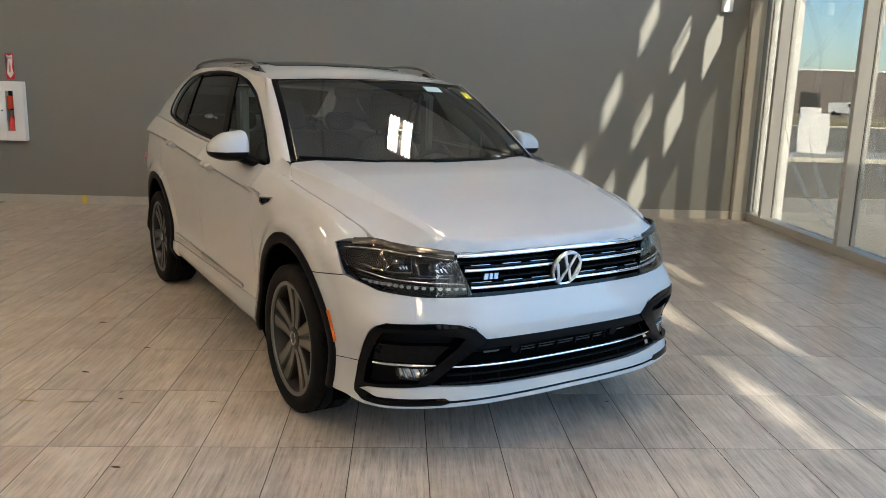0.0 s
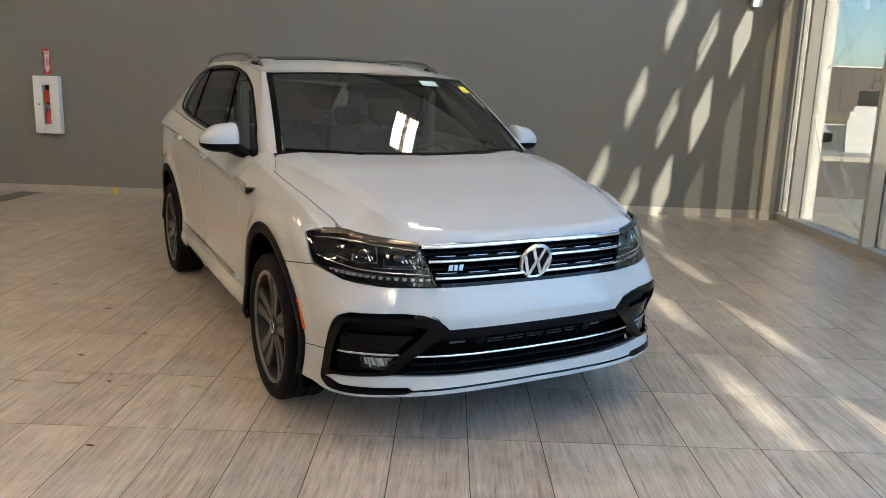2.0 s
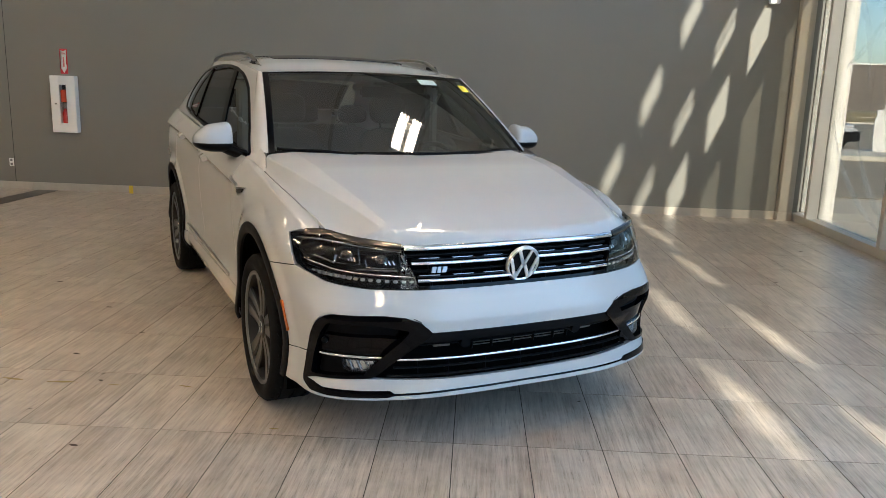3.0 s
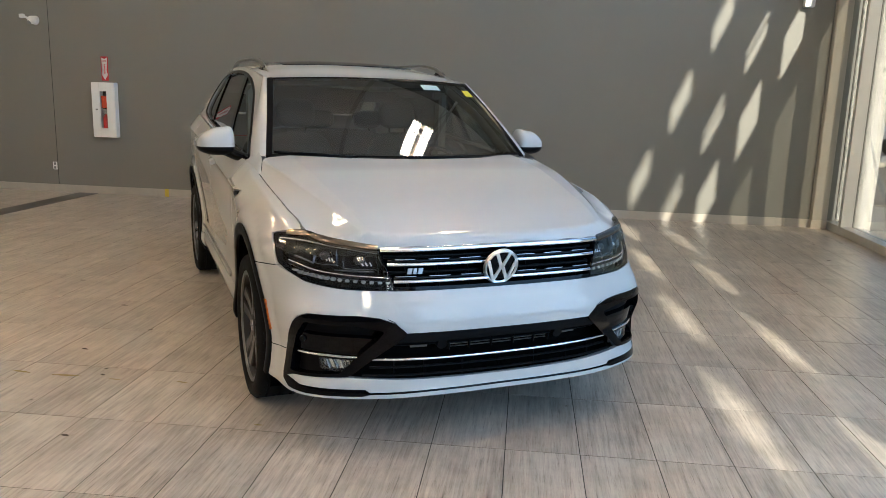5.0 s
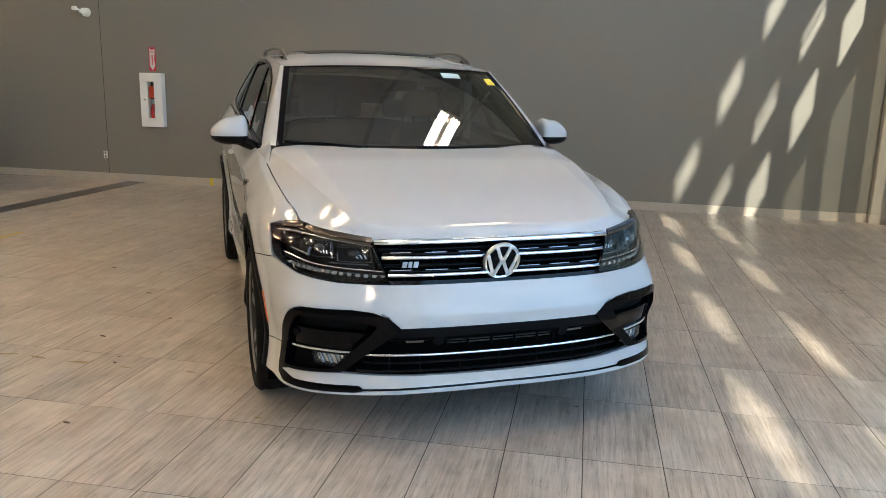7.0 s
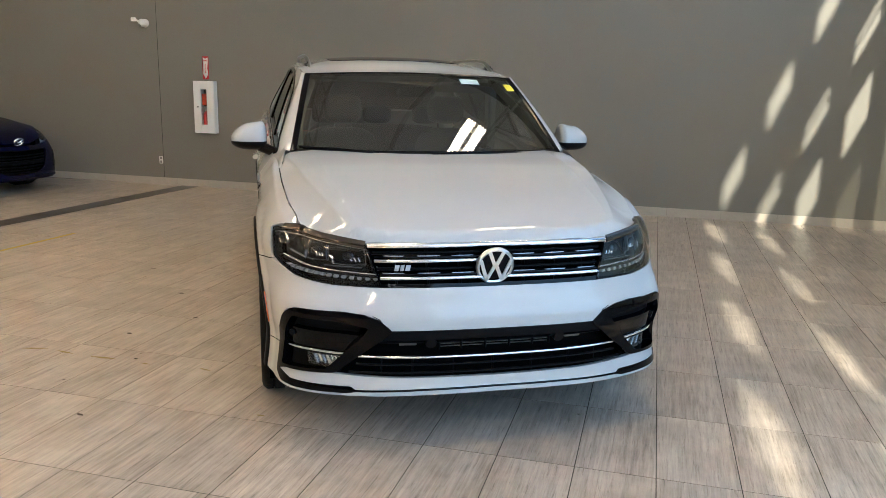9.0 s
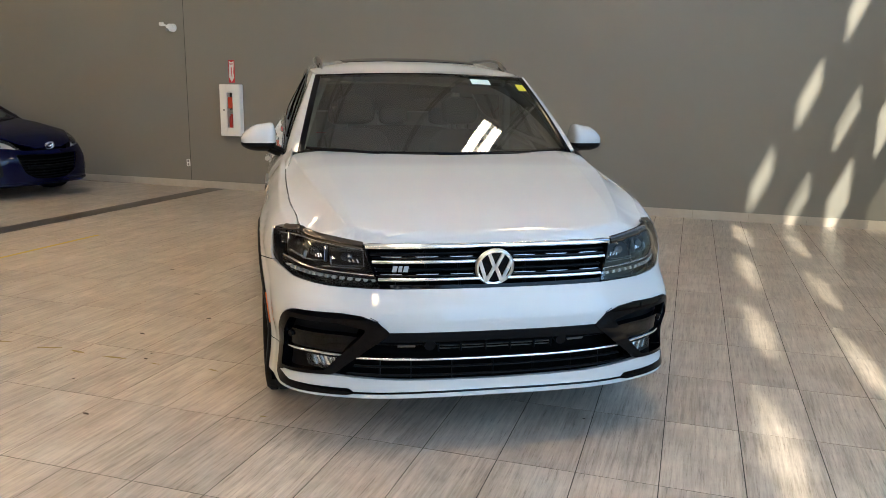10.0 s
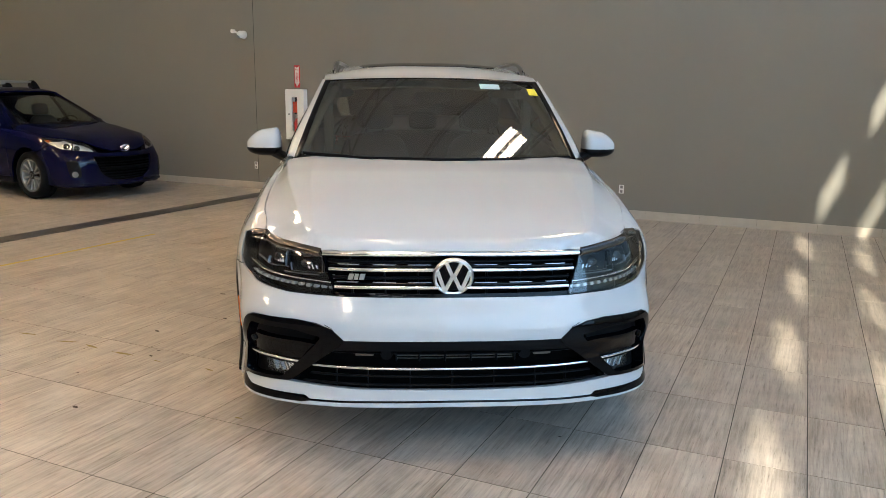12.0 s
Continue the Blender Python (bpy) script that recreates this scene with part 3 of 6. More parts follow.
M_RADIATOR = mat("radiator_metal", (0.17, 0.145, 0.12), 0.5, 0.7)
M_BROW = mat("smoked_chrome", (0.16, 0.14, 0.125), 0.14, 1.0)
M_BRIGHT = mat("brushed_bright_chrome", (0.9, 0.9, 0.91), 0.38, 1.0)
M_SATIN = mat("satin_silver", (0.52, 0.51, 0.5), 0.32, 1.0)
M_RUBBER = worn("tyre_rubber", (0.011, 0.011, 0.011), 0.7, 0.3, 14, 200, 0.2)
M_RUBBER.node_tree.nodes["Principled BSDF"].inputs["Specular IOR Level"].default_value = 0.06
M_SCREEN = glass_pane("windscreen_glass", (0.33, 0.35, 0.3), 0.2)
M_SIDEGLASS = glass_pane("side_glass", (0.7, 0.76, 0.74), 0.08)
M_PRIVACY = glass_pane("privacy_glass", (0.1, 0.1, 0.1), 0.08)
M_LENS = glass_pane("lamp_lens", (0.95, 0.955, 0.96), 0.085)
M_HOUSING = mat("lamp_housing", (0.004, 0.004, 0.005), 0.3, 0.0, 0.0, 0.15)
M_REFLECTOR = mat("lamp_reflector", (0.75, 0.76, 0.78), 0.18, 1.0)
M_CRYSTAL = mat("clear_crystal", (0.22, 0.225, 0.235), 0.12, 0.7)
M_LED = mat("led_lens", (0.55, 0.555, 0.565), 0.25, 0.6)
M_BULB = mat("dark_projector_glass", (0.012, 0.013, 0.015), 0.04, 0.0, 0.4)
M_DASH = mat("grille_silver", (0.3, 0.3, 0.32), 0.35, 0.9)
M_AMBER = mat("amber_reflector", (0.55, 0.13, 0.012), 0.2, 0, 0.5)
M_WHEEL = worn("wheel_grey_paint", (0.025, 0.025, 0.027), 0.35, 0.1, 10, 200, 0.02, metal=0.5)
M_MACHINED = mat("machined_alloy", (0.2, 0.19, 0.18), 0.36, 1.0)
M_CABIN = worn("cabin_black", (0.018, 0.017, 0.016), 0.7, 0.2, 8, 300, 0)
M_LINER = worn("cabin_grey_liner", (0.3, 0.3, 0.29), 0.8, 0.06, 4, 300, 0)
M_LEATHER = worn("black_leather", (0.009, 0.0085, 0.008), 0.5, 0.2, 9, 220, 0)
M_DISC = mat("brake_disc", (0.35, 0.34, 0.33), 0.35, 1.0)
M_YELLOW = worn("yellow_sticker", (0.75, 0.66, 0.03), 0.6, 0.05, 10, 80, 0)
M_PALE = worn("pale_blue_label", (0.5, 0.62, 0.62), 0.6, 0.1, 40, 80, 0)
M_RED = worn("red_plastic", (0.55, 0.03, 0.025), 0.4, 0.08, 10, 100, 0)


# ---- wheel ----
def wheel(parent, x, y, z, radius, out, rim_r, twin=5, face_mat=None, fat=1.0, spread=(0.029, 0.018), start=0):
    """A wheel whose outer face looks along out (+1 or -1 across the car)."""
    w = 0.118
    face_mat = face_mat or (M_WHEEL, M_MACHINED)
    hub = new("wheel")
    hub.parent = parent
    hub.matrix_local = pose(x, y, z, 0, 0, 0 if out > 0 else 180)
    r0 = rim_r
    tyre = [(-w * 0.86, r0), (-w, r0 + 0.02), (-w * 1.04, (r0 + radius) / 2), (-w, radius - 0.02), (-w * 0.86, radius - 0.004)]
    for g in (-0.5, 0.0, 0.5):
        c = g * w * 1.1
        tyre += [(c - 0.008, radius), (c - 0.006, radius - 0.009), (c + 0.006, radius - 0.009), (c + 0.008, radius)]
    tyre += [(w * 0.86, radius - 0.004), (w, radius - 0.02), (w * 1.04, (r0 + radius) / 2), (w, r0 + 0.02), (w * 0.86, r0), (-w * 0.86, r0)]
    t = part("tyre", spin_profile(tyre, 72), M_RUBBER, hub, "black road tyre with grooved tread", smooth=True, angle=40)
    bm = bmesh.new()
    for k in range(44):
        a = 2 * math.pi * k / 44
        m = Matrix.Rotation(a, 4, "X") @ Matrix.Translation((0, radius - 0.004, 0)) @ Matrix.Rotation(0.35, 4, "Y")
        add_box(bm, 0.62 * w, -0.004, -0.012, 0.86 * w, 0.002, 0.012, m=m)
        add_box(bm, -0.86 * w, -0.004, -0.012, -0.62 * w, 0.002, 0.012, m=m)
    tagged(part("tread", bm, M_RUBBER, t), kind="stuff")
    rim = [(-w * 0.8, r0 - 0.012), (-w * 0.8, r0 + 0.006), (w * 0.86, r0 + 0.006), (w * 0.9, r0 + 0.002), (w * 0.88, r0 - 0.014), (w * 0.6, r0 - 0.03), (-w * 0.7, r0 - 0.035), (-w * 0.8, r0 - 0.012)]
    part("rim", spin_profile(rim, 64), face_mat[0], hub, smooth=True, angle=30)
    part("rim_lip", spin_profile([(w * 0.84, r0 - 0.016), (w * 0.925, r0 - 0.013), (w * 0.94, r0 - 0.004), (w * 0.93, r0 + 0.005), (w * 0.84, r0 + 0.006), (w * 0.84, r0 - 0.016)], 64), M_RAIL, hub, "grey alloy rim edge", smooth=True, angle=40)
    part("brake_disc", spin_profile([(-0.03, 0.05), (-0.03, 0.165), (-0.012, 0.165), (-0.012, 0.05), (-0.03, 0.05)], 48), M_DISC, hub, smooth=True)
    part("hub_carrier", cyl((-w, 0, 0), (w * 0.2, 0, 0), 0.09, seg=24), M_DARK, hub)
    for k in range(twin):
        for d in (-1, 1):
            a = 2 * math.pi * k / twin + radians(start) * out
            for face, wide, dep, mtl, nm in ((0.0, 1.0, 0.034, face_mat[0], "spoke"), (0.0006, 0.74, 0.003, face_mat[1], "spoke_face")):
                bm = bmesh.new()
                rings = []
                for i in range(7):
                    s = i / 6
                    r = 0.045 + (r0 - 0.02 - 0.045) * s
                    off = d * (spread[0] + spread[1] * s)
                    half = (0.0175 + 0.0145 * s) * wide * fat
                    xx = w * 0.72 - 0.006 * math.sin(math.pi * s) + 0.01 * s + face
                    c = Vector((0, math.cos(a), math.sin(a)))
                    tn = Vector((0, -math.sin(a), math.cos(a)))
                    rings.append([bm.verts.new(Vector((xx + px, 0, 0)) + c * r + tn * (off + half * q)) for px, q in ((-dep, -1), (-0.004, -1), (0, -0.8), (0, 0.8), (-0.004, 1), (-dep, 1))])
                for p, q in zip(rings, rings[1:]):
                    for j in range(6):
                        bm.faces.new((p[j], p[(j + 1) % 6], q[(j + 1) % 6], q[j]))
                bm.faces.new(rings[0])
                bm.faces.new(rings[-1])
                bmesh.ops.recalc_face_normals(bm, faces=bm.faces)
                part(nm, bm, mtl, hub, smooth=True, angle=30)
    cap = part("hub_cap", spin_profile([(w * 0.4, 0.0), (w * 0.4, 0.062), (w * 0.74, 0.058), (w * 0.78, 0.048), (w * 0.78, 0.0)], 32), M_WHEEL, hub, smooth=True)
    part("cap_emblem", spin_profile([(w * 0.785, 0.026), (w * 0.785, 0.034), (w * 0.81, 0.033), (w * 0.81, 0.027), (w * 0.785, 0.026)], 32), M_CHROME, cap, smooth=True)
    for k in range(5):
        a = 2 * math.pi * (k + 0.5) / 5
        part("wheel_bolt", cyl((w * 0.45, 0.056 * math.cos(a), 0.056 * math.sin(a)), (w * 0.62, 0.056 * math.cos(a), 0.056 * math.sin(a)), 0.009, seg=6), M_CHROME, hub)
    return hub


def arc_pts(cy, cz, r, a0, a1, n=22, squash=1.0):
    return [(cy + r * math.cos(radians(a0 + (a1 - a0) * i / n)), cz + r * squash * math.sin(radians(a0 + (a1 - a0) * i / n))) for i in range(n + 1)]


# ---- the white SUV ----
suv = empty("suv", pose(0.696, 3.383, 0, 0, 0, 29.62), "glossy white family SUV with black lower trim, parked on the tiles", "car")
S = SUV
sy = S.s_of_y
HUB_Y, REAR_Y, HUB_Z, ARCH = 0.91, 3.885, 0.37, 0.464
TRIM, TALL = 0.056, 1.08


def arch_s(cy, r, a0, a1, n=22):
    """An arc round a wheel, in the body's (s, z)."""
    return [(sy(y), z) for y, z in arc_pts(cy, HUB_Z, r, a0, a1, n, TALL)]


ARCH_OUT = ARCH + TRIM * 0.42
# bumper
front_arch = arch_s(HUB_Y, ARCH_OUT, 129.2, 189, 12)
half = [(0, 0.737), (0.497, 0.737), (0.72, 0.741), (0.964, 0.761), (1.08, 0.789), (1.148, 0.803)] + front_arch + [(1.10, 0.283), (1.0, 0.273), (0.9, 0.270), (0.64, 0.272), (0.35, 0.276), (0, 0.278)]
INTAKE = [(0, 0.565), (0.462, 0.565), (0.50, 0.610), (0.57, 0.633), (0.66, 0.642), (0.89, 0.640), (0.94, 0.622), (0.968, 0.595), (1.042, 0.45), (1.06, 0.322), (0.974, 0.347), (0.72, 0.362), (0.4, 0.350), (0, 0.347)]
bumper = skin("bumper", S.body, both(half), M_PAINT, suv, 0.035, [both(INTAKE)], thick=0.03, label="glossy white front bumper")
bead("lip_line", S.body, [(-0.62, 0.294), (-0.3, 0.299), (0, 0.301), (0.3, 0.299), (0.62, 0.294)], 0.009, 0.002, M_GLOSS, bumper)
gr = new("lower_grille")
gr.parent = suv
gr_back = skin("grille_back", S.body, both([(0, 0.60), (0.52, 0.60), (0.76, 0.33), (0, 0.32)]), M_DARK, gr, 0.06, thick=0, lift=-0.085)
skin("brow", S.body, both([(0, 0.563), (0.468, 0.561), (0.508, 0.515), (0, 0.518)]), M_PLASTIC, gr, 0.05, thick=0.03, lift=-0.006, label="matt black band over the lower grille")
for z, w, up in ((0.487, 0.006, -0.05), (0.405, 0.008, -0.02), (0.372, 0.008, -0.012)):
    reach = 0.47 + (0.56 - z) * 0.92
    bead("fin", S.body, [(-reach, z), (0, z - 0.004), (reach, z)], w, 0.012, M_PLASTIC, gr, lift=up)
bead("chrome_strip", S.body, [(-0.60, 0.442), (-0.3, 0.437), (0, 0.436), (0.3, 0.437), (0.60, 0.442)], 0.0115, 0.008, M_CHROME, gr, lift=-0.012, label="thin chrome strip across the lower grille")
for x in (-0.36, -0.18, 0.0, 0.18, 0.36, -0.5, 0.5):
    bead("fin", S.body, [(x, 0.35), (x, 0.43)], 0.006, 0.01, M_PLASTIC, gr, lift=-0.035)
for i in range(6):
    bead("radiator_fin", S.body, [(-0.24, 0.462 + 0.009 * i), (0.27, 0.462 + 0.009 * i)], 0.003, 0.006, M_RADIATOR, gr, lift=-0.06, step=0.1)
for x in (-0.24, -0.14, -0.03, 0.08, 0.19, 0.27):
    bead("radiator_post", S.body, [(x, 0.455), (x, 0.512)], 0.008, 0.012, M_PLASTIC, gr, lift=-0.055)
for x in (-0.28, 0.31):
    p, n = S.body(x, 0.485), normal_at(S.body, x, 0.485)
    bm = cyl(p - n * 0.075, p - n * 0.03, 0.028, 0.024, seg=24)
    part("sensor", bm, M_PLASTIC, gr, smooth=True)
for x0, x1 in ((-0.42, -0.34), (0.36, 0.44)):
    skin("bracket", S.body, [(x0, 0.465), (x1, 0.465), (x1, 0.507), (x0, 0.507)], M_RADIATOR, gr, 0.04, lift=-0.065)

for sg in (-1, 1):
    mir = (lambda fn: (lambda u, v: fn(-u, v)))(S.body) if sg < 0 else S.body
    flip = sg < 0
    ring = [(0.446, 0.561), (0.500, 0.607), (0.57, 0.630), (0.66, 0.639), (0.885, 0.637), (0.935, 0.62), (0.963, 0.594), (1.037, 0.449), (1.056, 0.325), (0.974, 0.350), (0.70, 0.366)]
    hole = [(0.548, 0.575), (0.68, 0.60), (0.90, 0.602), (0.935, 0.55), (0.985, 0.45), (1.0, 0.362), (0.745, 0.378), (0.585, 0.53)]
    tr = skin("corner_trim", mir, rounded(ring, 0.02), M_GLOSS, suv, 0.035, [rounded(hole, 0.015)], thick=0.05, lift=0.004, flip=flip, label="gloss black corner trim with a deep recess")
    skin("recess", mir, [(0.58, 0.58), (0.96, 0.59), (1.04, 0.33), (0.7, 0.34)], M_PLASTIC, tr, 0.05, thick=0, lift=-0.05, flip=flip)
    skin("shelf", mir, rounded([(0.56, 0.525), (0.66, 0.535), (0.93, 0.54), (0.975, 0.462), (0.80, 0.460), (0.645, 0.447)], 0.01), M_GLOSS, tr, 0.035, thick=0.03, lift=-0.022, flip=flip)
    bead("chrome_strip", mir, [(0.648, 0.446), (0.80, 0.452), (0.965, 0.452)], 0.012, 0.008, M_CHROME, tr, lift=-0.018, flip=flip)
    lamp_loop = rounded([(0.675, 0.436), (0.848, 0.441), (0.838, 0.393), (0.735, 0.383)], 0.012)
    fog = skin("fog_lamp", mir, lamp_loop, M_REFLECTOR, suv, 0.02, thick=0.02, lift=-0.04, flip=flip, label="clear fog lamp with a bright reflector")
    skin("lens", mir, lamp_loop, M_LENS, fog, 0.03, thick=0.0, lift=-0.016, flip=flip)
    bead("frame", mir, lamp_loop, 0.01, 0.012, M_PLASTIC, fog, lift=-0.03, closed=True, step=0.02, flip=flip)
    for u in (0.73, 0.77, 0.81):
        bead("reflector_rib", mir, [(u - 0.012, 0.393), (u + 0.012, 0.438)], 0.012, 0.01, M_CRYSTAL, fog, lift=-0.036, flip=flip)
    for u in (0.70, 0.72):
        bead("reflector_rib", mir, [(u - 0.006, 0.40), (u + 0.006, 0.432)], 0.008, 0.012, M_CHROME, fog, lift=-0.036, flip=flip)
    p, n = mir(0.93, 0.51), normal_at(mir, 0.93, 0.51) * (-1 if flip else 1)
    part("parking_sensor", cyl(p - n * 0.04, p + n * -0.012, 0.014, seg=20), M_PLASTIC, tr, smooth=True)
    skin("lower_lip", mir, rounded([(0.60, 0.292), (0.628, 0.312), (0.93, 0.312), (0.985, 0.328), (1.055, 0.336), (1.05, 0.314), (0.995, 0.287), (0.90, 0.281), (0.64, 0.283)], 0.008), M_GLOSS, suv, 0.03, thick=0.02, lift=0.003, flip=flip, label="black lower corner lip")
    # black strips on the skin imitate the shade inside the bumper's shut lines
    bead("gap_shade_strip", mir, [(1.035, 0.448), (1.14, 0.438), (sy(0.43), 0.432)], 0.0035, 0.001, M_DARK, bumper, flip=flip)
    bead("gap_shade_strip", mir, [(0.50, 0.612), (0.535, 0.628), (0.505, 0.64), (0.44, 0.575)][:2], 0.003, 0.001, M_DARK, bumper, flip=flip)
    skin("side_reflector", mir, rounded([(sy(0.452), 0.632), (sy(0.488), 0.626), (sy(0.445), 0.49), (sy(0.408), 0.5)], 0.008), M_AMBER, suv, 0.03, thick=0.008, lift=0.005, flip=flip, label="amber side reflector")

# upper grille
ug = new("grille")
ug.parent = suv
tagged(ug, "black slatted grille with chrome bars")
skin("grille_back", S.body, both([(0, 0.72), (0.53, 0.72), (0.63, 0.93), (0, 0.935)]), M_DARK, ug, 0.06, thick=0, lift=-0.075)
skin("grille_lip", S.body, both([(0, 0.752), (0.505, 0.755), (0.498, 0.738), (0, 0.736)]), M_GLOSS, ug, 0.05, thick=0.03, lift=-0.004)
bead("chrome_bar", S.body, [(-0.572, 0.909), (-0.3, 0.911), (0, 0.912), (0.3, 0.911), (0.572, 0.909)], 0.022, 0.01, M_CHROME, ug, lift=0.0, label="polished chrome bar along the hood edge")
for z, x1 in ((0.848, 0.538), (0.776, 0.508)):
    for sg in (-1, 1):
        bead("chrome_bar", S.body, [(sg * 0.06, z + 0.001), (sg * 0.3, z), (sg * x1, z)], 0.015, 0.01, M_CHROME, ug, lift=-0.008)
        bead("black_bar", S.body, [(sg * 0.06, z + 0.016), (sg * 0.3, z + 0.015), (sg * x1, z + 0.015)], 0.012, 0.012, M_GLOSS, ug, lift=-0.016)
        for c in (0.14, 0.29, 0.45):
            dash = [(sg * (c - 0.05), z + 0.023), (sg * (c - 0.036), z + 0.0145), (sg * (c + 0.036), z + 0.0145), (sg * (c + 0.05), z + 0.023)]
            skin("grille_dash", S.body, dash if sg > 0 else dash[::-1], M_DASH, ug, 0.03, thick=0.01, lift=-0.007)
for z in (0.885, 0.815):
    bead("black_bar", S.body, [(-0.555, z), (0, z + 0.002), (0.555, z)], 0.014, 0.02, M_PLASTIC, ug, lift=-0.045)
for x in (-0.45, -0.3, -0.15, 0.15, 0.3, 0.45):
    bead("fin", S.body, [(x * 0.96, 0.752), (x, 0.9)], 0.008, 0.02, M_PLASTIC, ug, lift=-0.05)
bc = S.body(0, 0.825)
badge = new("badge")
badge.parent = suv
badge.matrix_local = Matrix.Translation((0, bc.y - 0.002, 0.825)) @ Matrix.Rotation(radians(-90), 4, "Z") @ Matrix.Rotation(radians(14), 4, "Y")
tagged(badge, "round chrome maker's badge")
part("badge_disc", spin_profile([(-0.06, 0.0), (-0.06, 0.055), (0.0, 0.058), (0.002, 0.072), (0.01, 0.072), (0.014, 0.0)], 48), M_GLOSS, badge, smooth=True)
part("badge_ring", spin_profile([(-0.002, 0.070), (-0.002, 0.084), (0.008, 0.085), (0.016, 0.078), (0.012, 0.070), (-0.002, 0.070)], 64), M_BRIGHT, badge, smooth=True, angle=60)
for stroke in ([(-0.031, 0.068), (0.0, -0.004), (0.031, 0.068)], [(-0.067, 0.03), (-0.034, -0.064), (0.0, 0.012), (0.034, -0.064), (0.067, 0.03)]):
    for (y0, z0), (y1, z1) in zip(stroke, stroke[1:]):
        ln = math.hypot(y1 - y0, z1 - z0)
        m = Matrix.Translation((0.014, (y0 + y1) / 2, (z0 + z1) / 2)) @ Matrix.Rotation(-math.atan2(y1 - y0, z1 - z0), 4, "X")
        part("badge_bar", box(-0.003, -0.0078, -ln / 2 - 0.002, 0.005, 0.0078, ln / 2 + 0.002, bevel=0.002, m=m), M_BRIGHT, badge)
for u, w in ((-0.435, 0.02), (-0.41, 0.016), (-0.385, 0.02)):
    skin("trim_badge", S.body, [(u - w * 0.6, 0.808), (u + w * 0.4, 0.808), (u + w * 0.75, 0.832), (u - w * 0.25, 0.832)], M_DASH, ug, 0.02, thick=0.01, lift=0.004)

# headlamps
LAMP = [(0.500, 0.742), (0.72, 0.745), (0.964, 0.765), (1.08, 0.793), (1.148, 0.82), (1.2, 0.89), (1.25, 0.938), (1.1, 0.953), (0.892, 0.948), (0.735, 0.932), (0.580, 0.912)]
for sg in (-1, 1):
    mir = (lambda fn: (lambda u, v: fn(-u, v)))(S.body) if sg < 0 else S.body
    flip = sg < 0
    lamp = new("headlamp")
    lamp.parent = suv
    tagged(lamp, "clear headlamp with twin projectors over a row of LEDs")
    loop = rounded(LAMP, 0.014)
    skin("housing", mir, loop, M_HOUSING, lamp, 0.04, thick=0, lift=-0.075, flip=flip)
    bead("housing_wall", mir, loop, 0.014, 0.07, M_GLOSS, lamp, lift=-0.074, closed=True, step=0.03, flip=flip)
    skin("lens", mir, loop, M_LENS, lamp, 0.035, thick=0.004, lift=0.001, flip=flip)
    bead("top_trim", mir, [(0.585, 0.898), (0.735, 0.917), (0.892, 0.932), (1.1, 0.936), (1.21, 0.926)], 0.008, 0.008, M_CHROME, lamp, lift=-0.03, flip=flip)
    bead("brow", mir, [(0.584, 0.911), (0.735, 0.930), (0.892, 0.945), (1.0, 0.950), (1.09, 0.951), (1.165, 0.945)], 0.034, 0.012, M_BROW, lamp, lift=-0.006, flip=flip)
    bead("divider", mir, [(0.515, 0.78), (0.70, 0.79), (0.93, 0.806), (1.10, 0.828)], 0.016, 0.02, M_HOUSING, lamp, lift=-0.045, flip=flip)
    bead("divider_edge", mir, [(0.515, 0.79), (0.70, 0.80), (0.93, 0.816), (1.10, 0.838)], 0.006, 0.006, M_CHROME, lamp, lift=-0.026, flip=flip)
    bead("inner_edge", mir, [(0.525, 0.805), (0.575, 0.888)], 0.012, 0.02, M_SATIN, lamp, lift=-0.05, flip=flip)
    for i in range(15):
        u = 0.532 + 0.038 * i
        z = 0.772 + 0.026 * max(0, (u - 0.62)) * 2.0
        p, n = mir(u, z), normal_at(mir, u, z) * (-1 if flip else 1)
        m = Matrix.Translation(p - n * 0.036) @ n.to_track_quat("Z", "Y").to_matrix().to_4x4()
        part("led", box(-0.0095, -0.007, -0.02, 0.0095, 0.007, 0.010, bevel=0.003, m=m), M_LED, lamp)
    for u, z, r in ((0.87, 0.882, 0.024), (0.67, 0.868, 0.024)):
        cell = rounded([(u - 0.085, z - 0.04), (u + 0.075, z - 0.036), (u + 0.095, z + 0.04), (u - 0.07, z + 0.036)], 0.012)
        pj = skin("projector", mir, cell, M_HOUSING, lamp, 0.04, thick=0.03, lift=-0.058, flip=flip)
        p, n = mir(u, z), normal_at(mir, u, z) * (-1 if flip else 1)
        m = Matrix.Translation(p - n * 0.05) @ n.to_track_quat("X", "Z").to_matrix().to_4x4()
        bm = bmesh.new()
        bmesh.ops.create_uvsphere(bm, u_segments=24, v_segments=12, radius=r)
        bmesh.ops.transform(bm, matrix=m @ Matrix.Diagonal((0.5, 1.15, 0.85, 1)), verts=bm.verts)
        part("projector_lens", bm, M_BULB, pj, smooth=True)
        bead("projector_frame", mir, [(u - 0.078, z + 0.03), (u - 0.088, z - 0.036), (u + 0.0, z - 0.04), (u + 0.074, z - 0.036), (u + 0.08, z - 0.005)], 0.0042, 0.01, M_CRYSTAL, pj, lift=-0.045, flip=flip)
        bead("projector_frame", mir, [(u - 0.05, z + 0.032), (u + 0.06, z + 0.034)], 0.0035, 0.01, M_CRYSTAL, pj, lift=-0.045, flip=flip)
        for k in range(3):
            bead("reflector_facet", mir, [(u - 0.06 + 0.02 * k, z - 0.024), (u - 0.05 + 0.02 * k, z - 0.008)], 0.008, 0.008, M_REFLECTOR, pj, lift=-0.05, flip=flip)
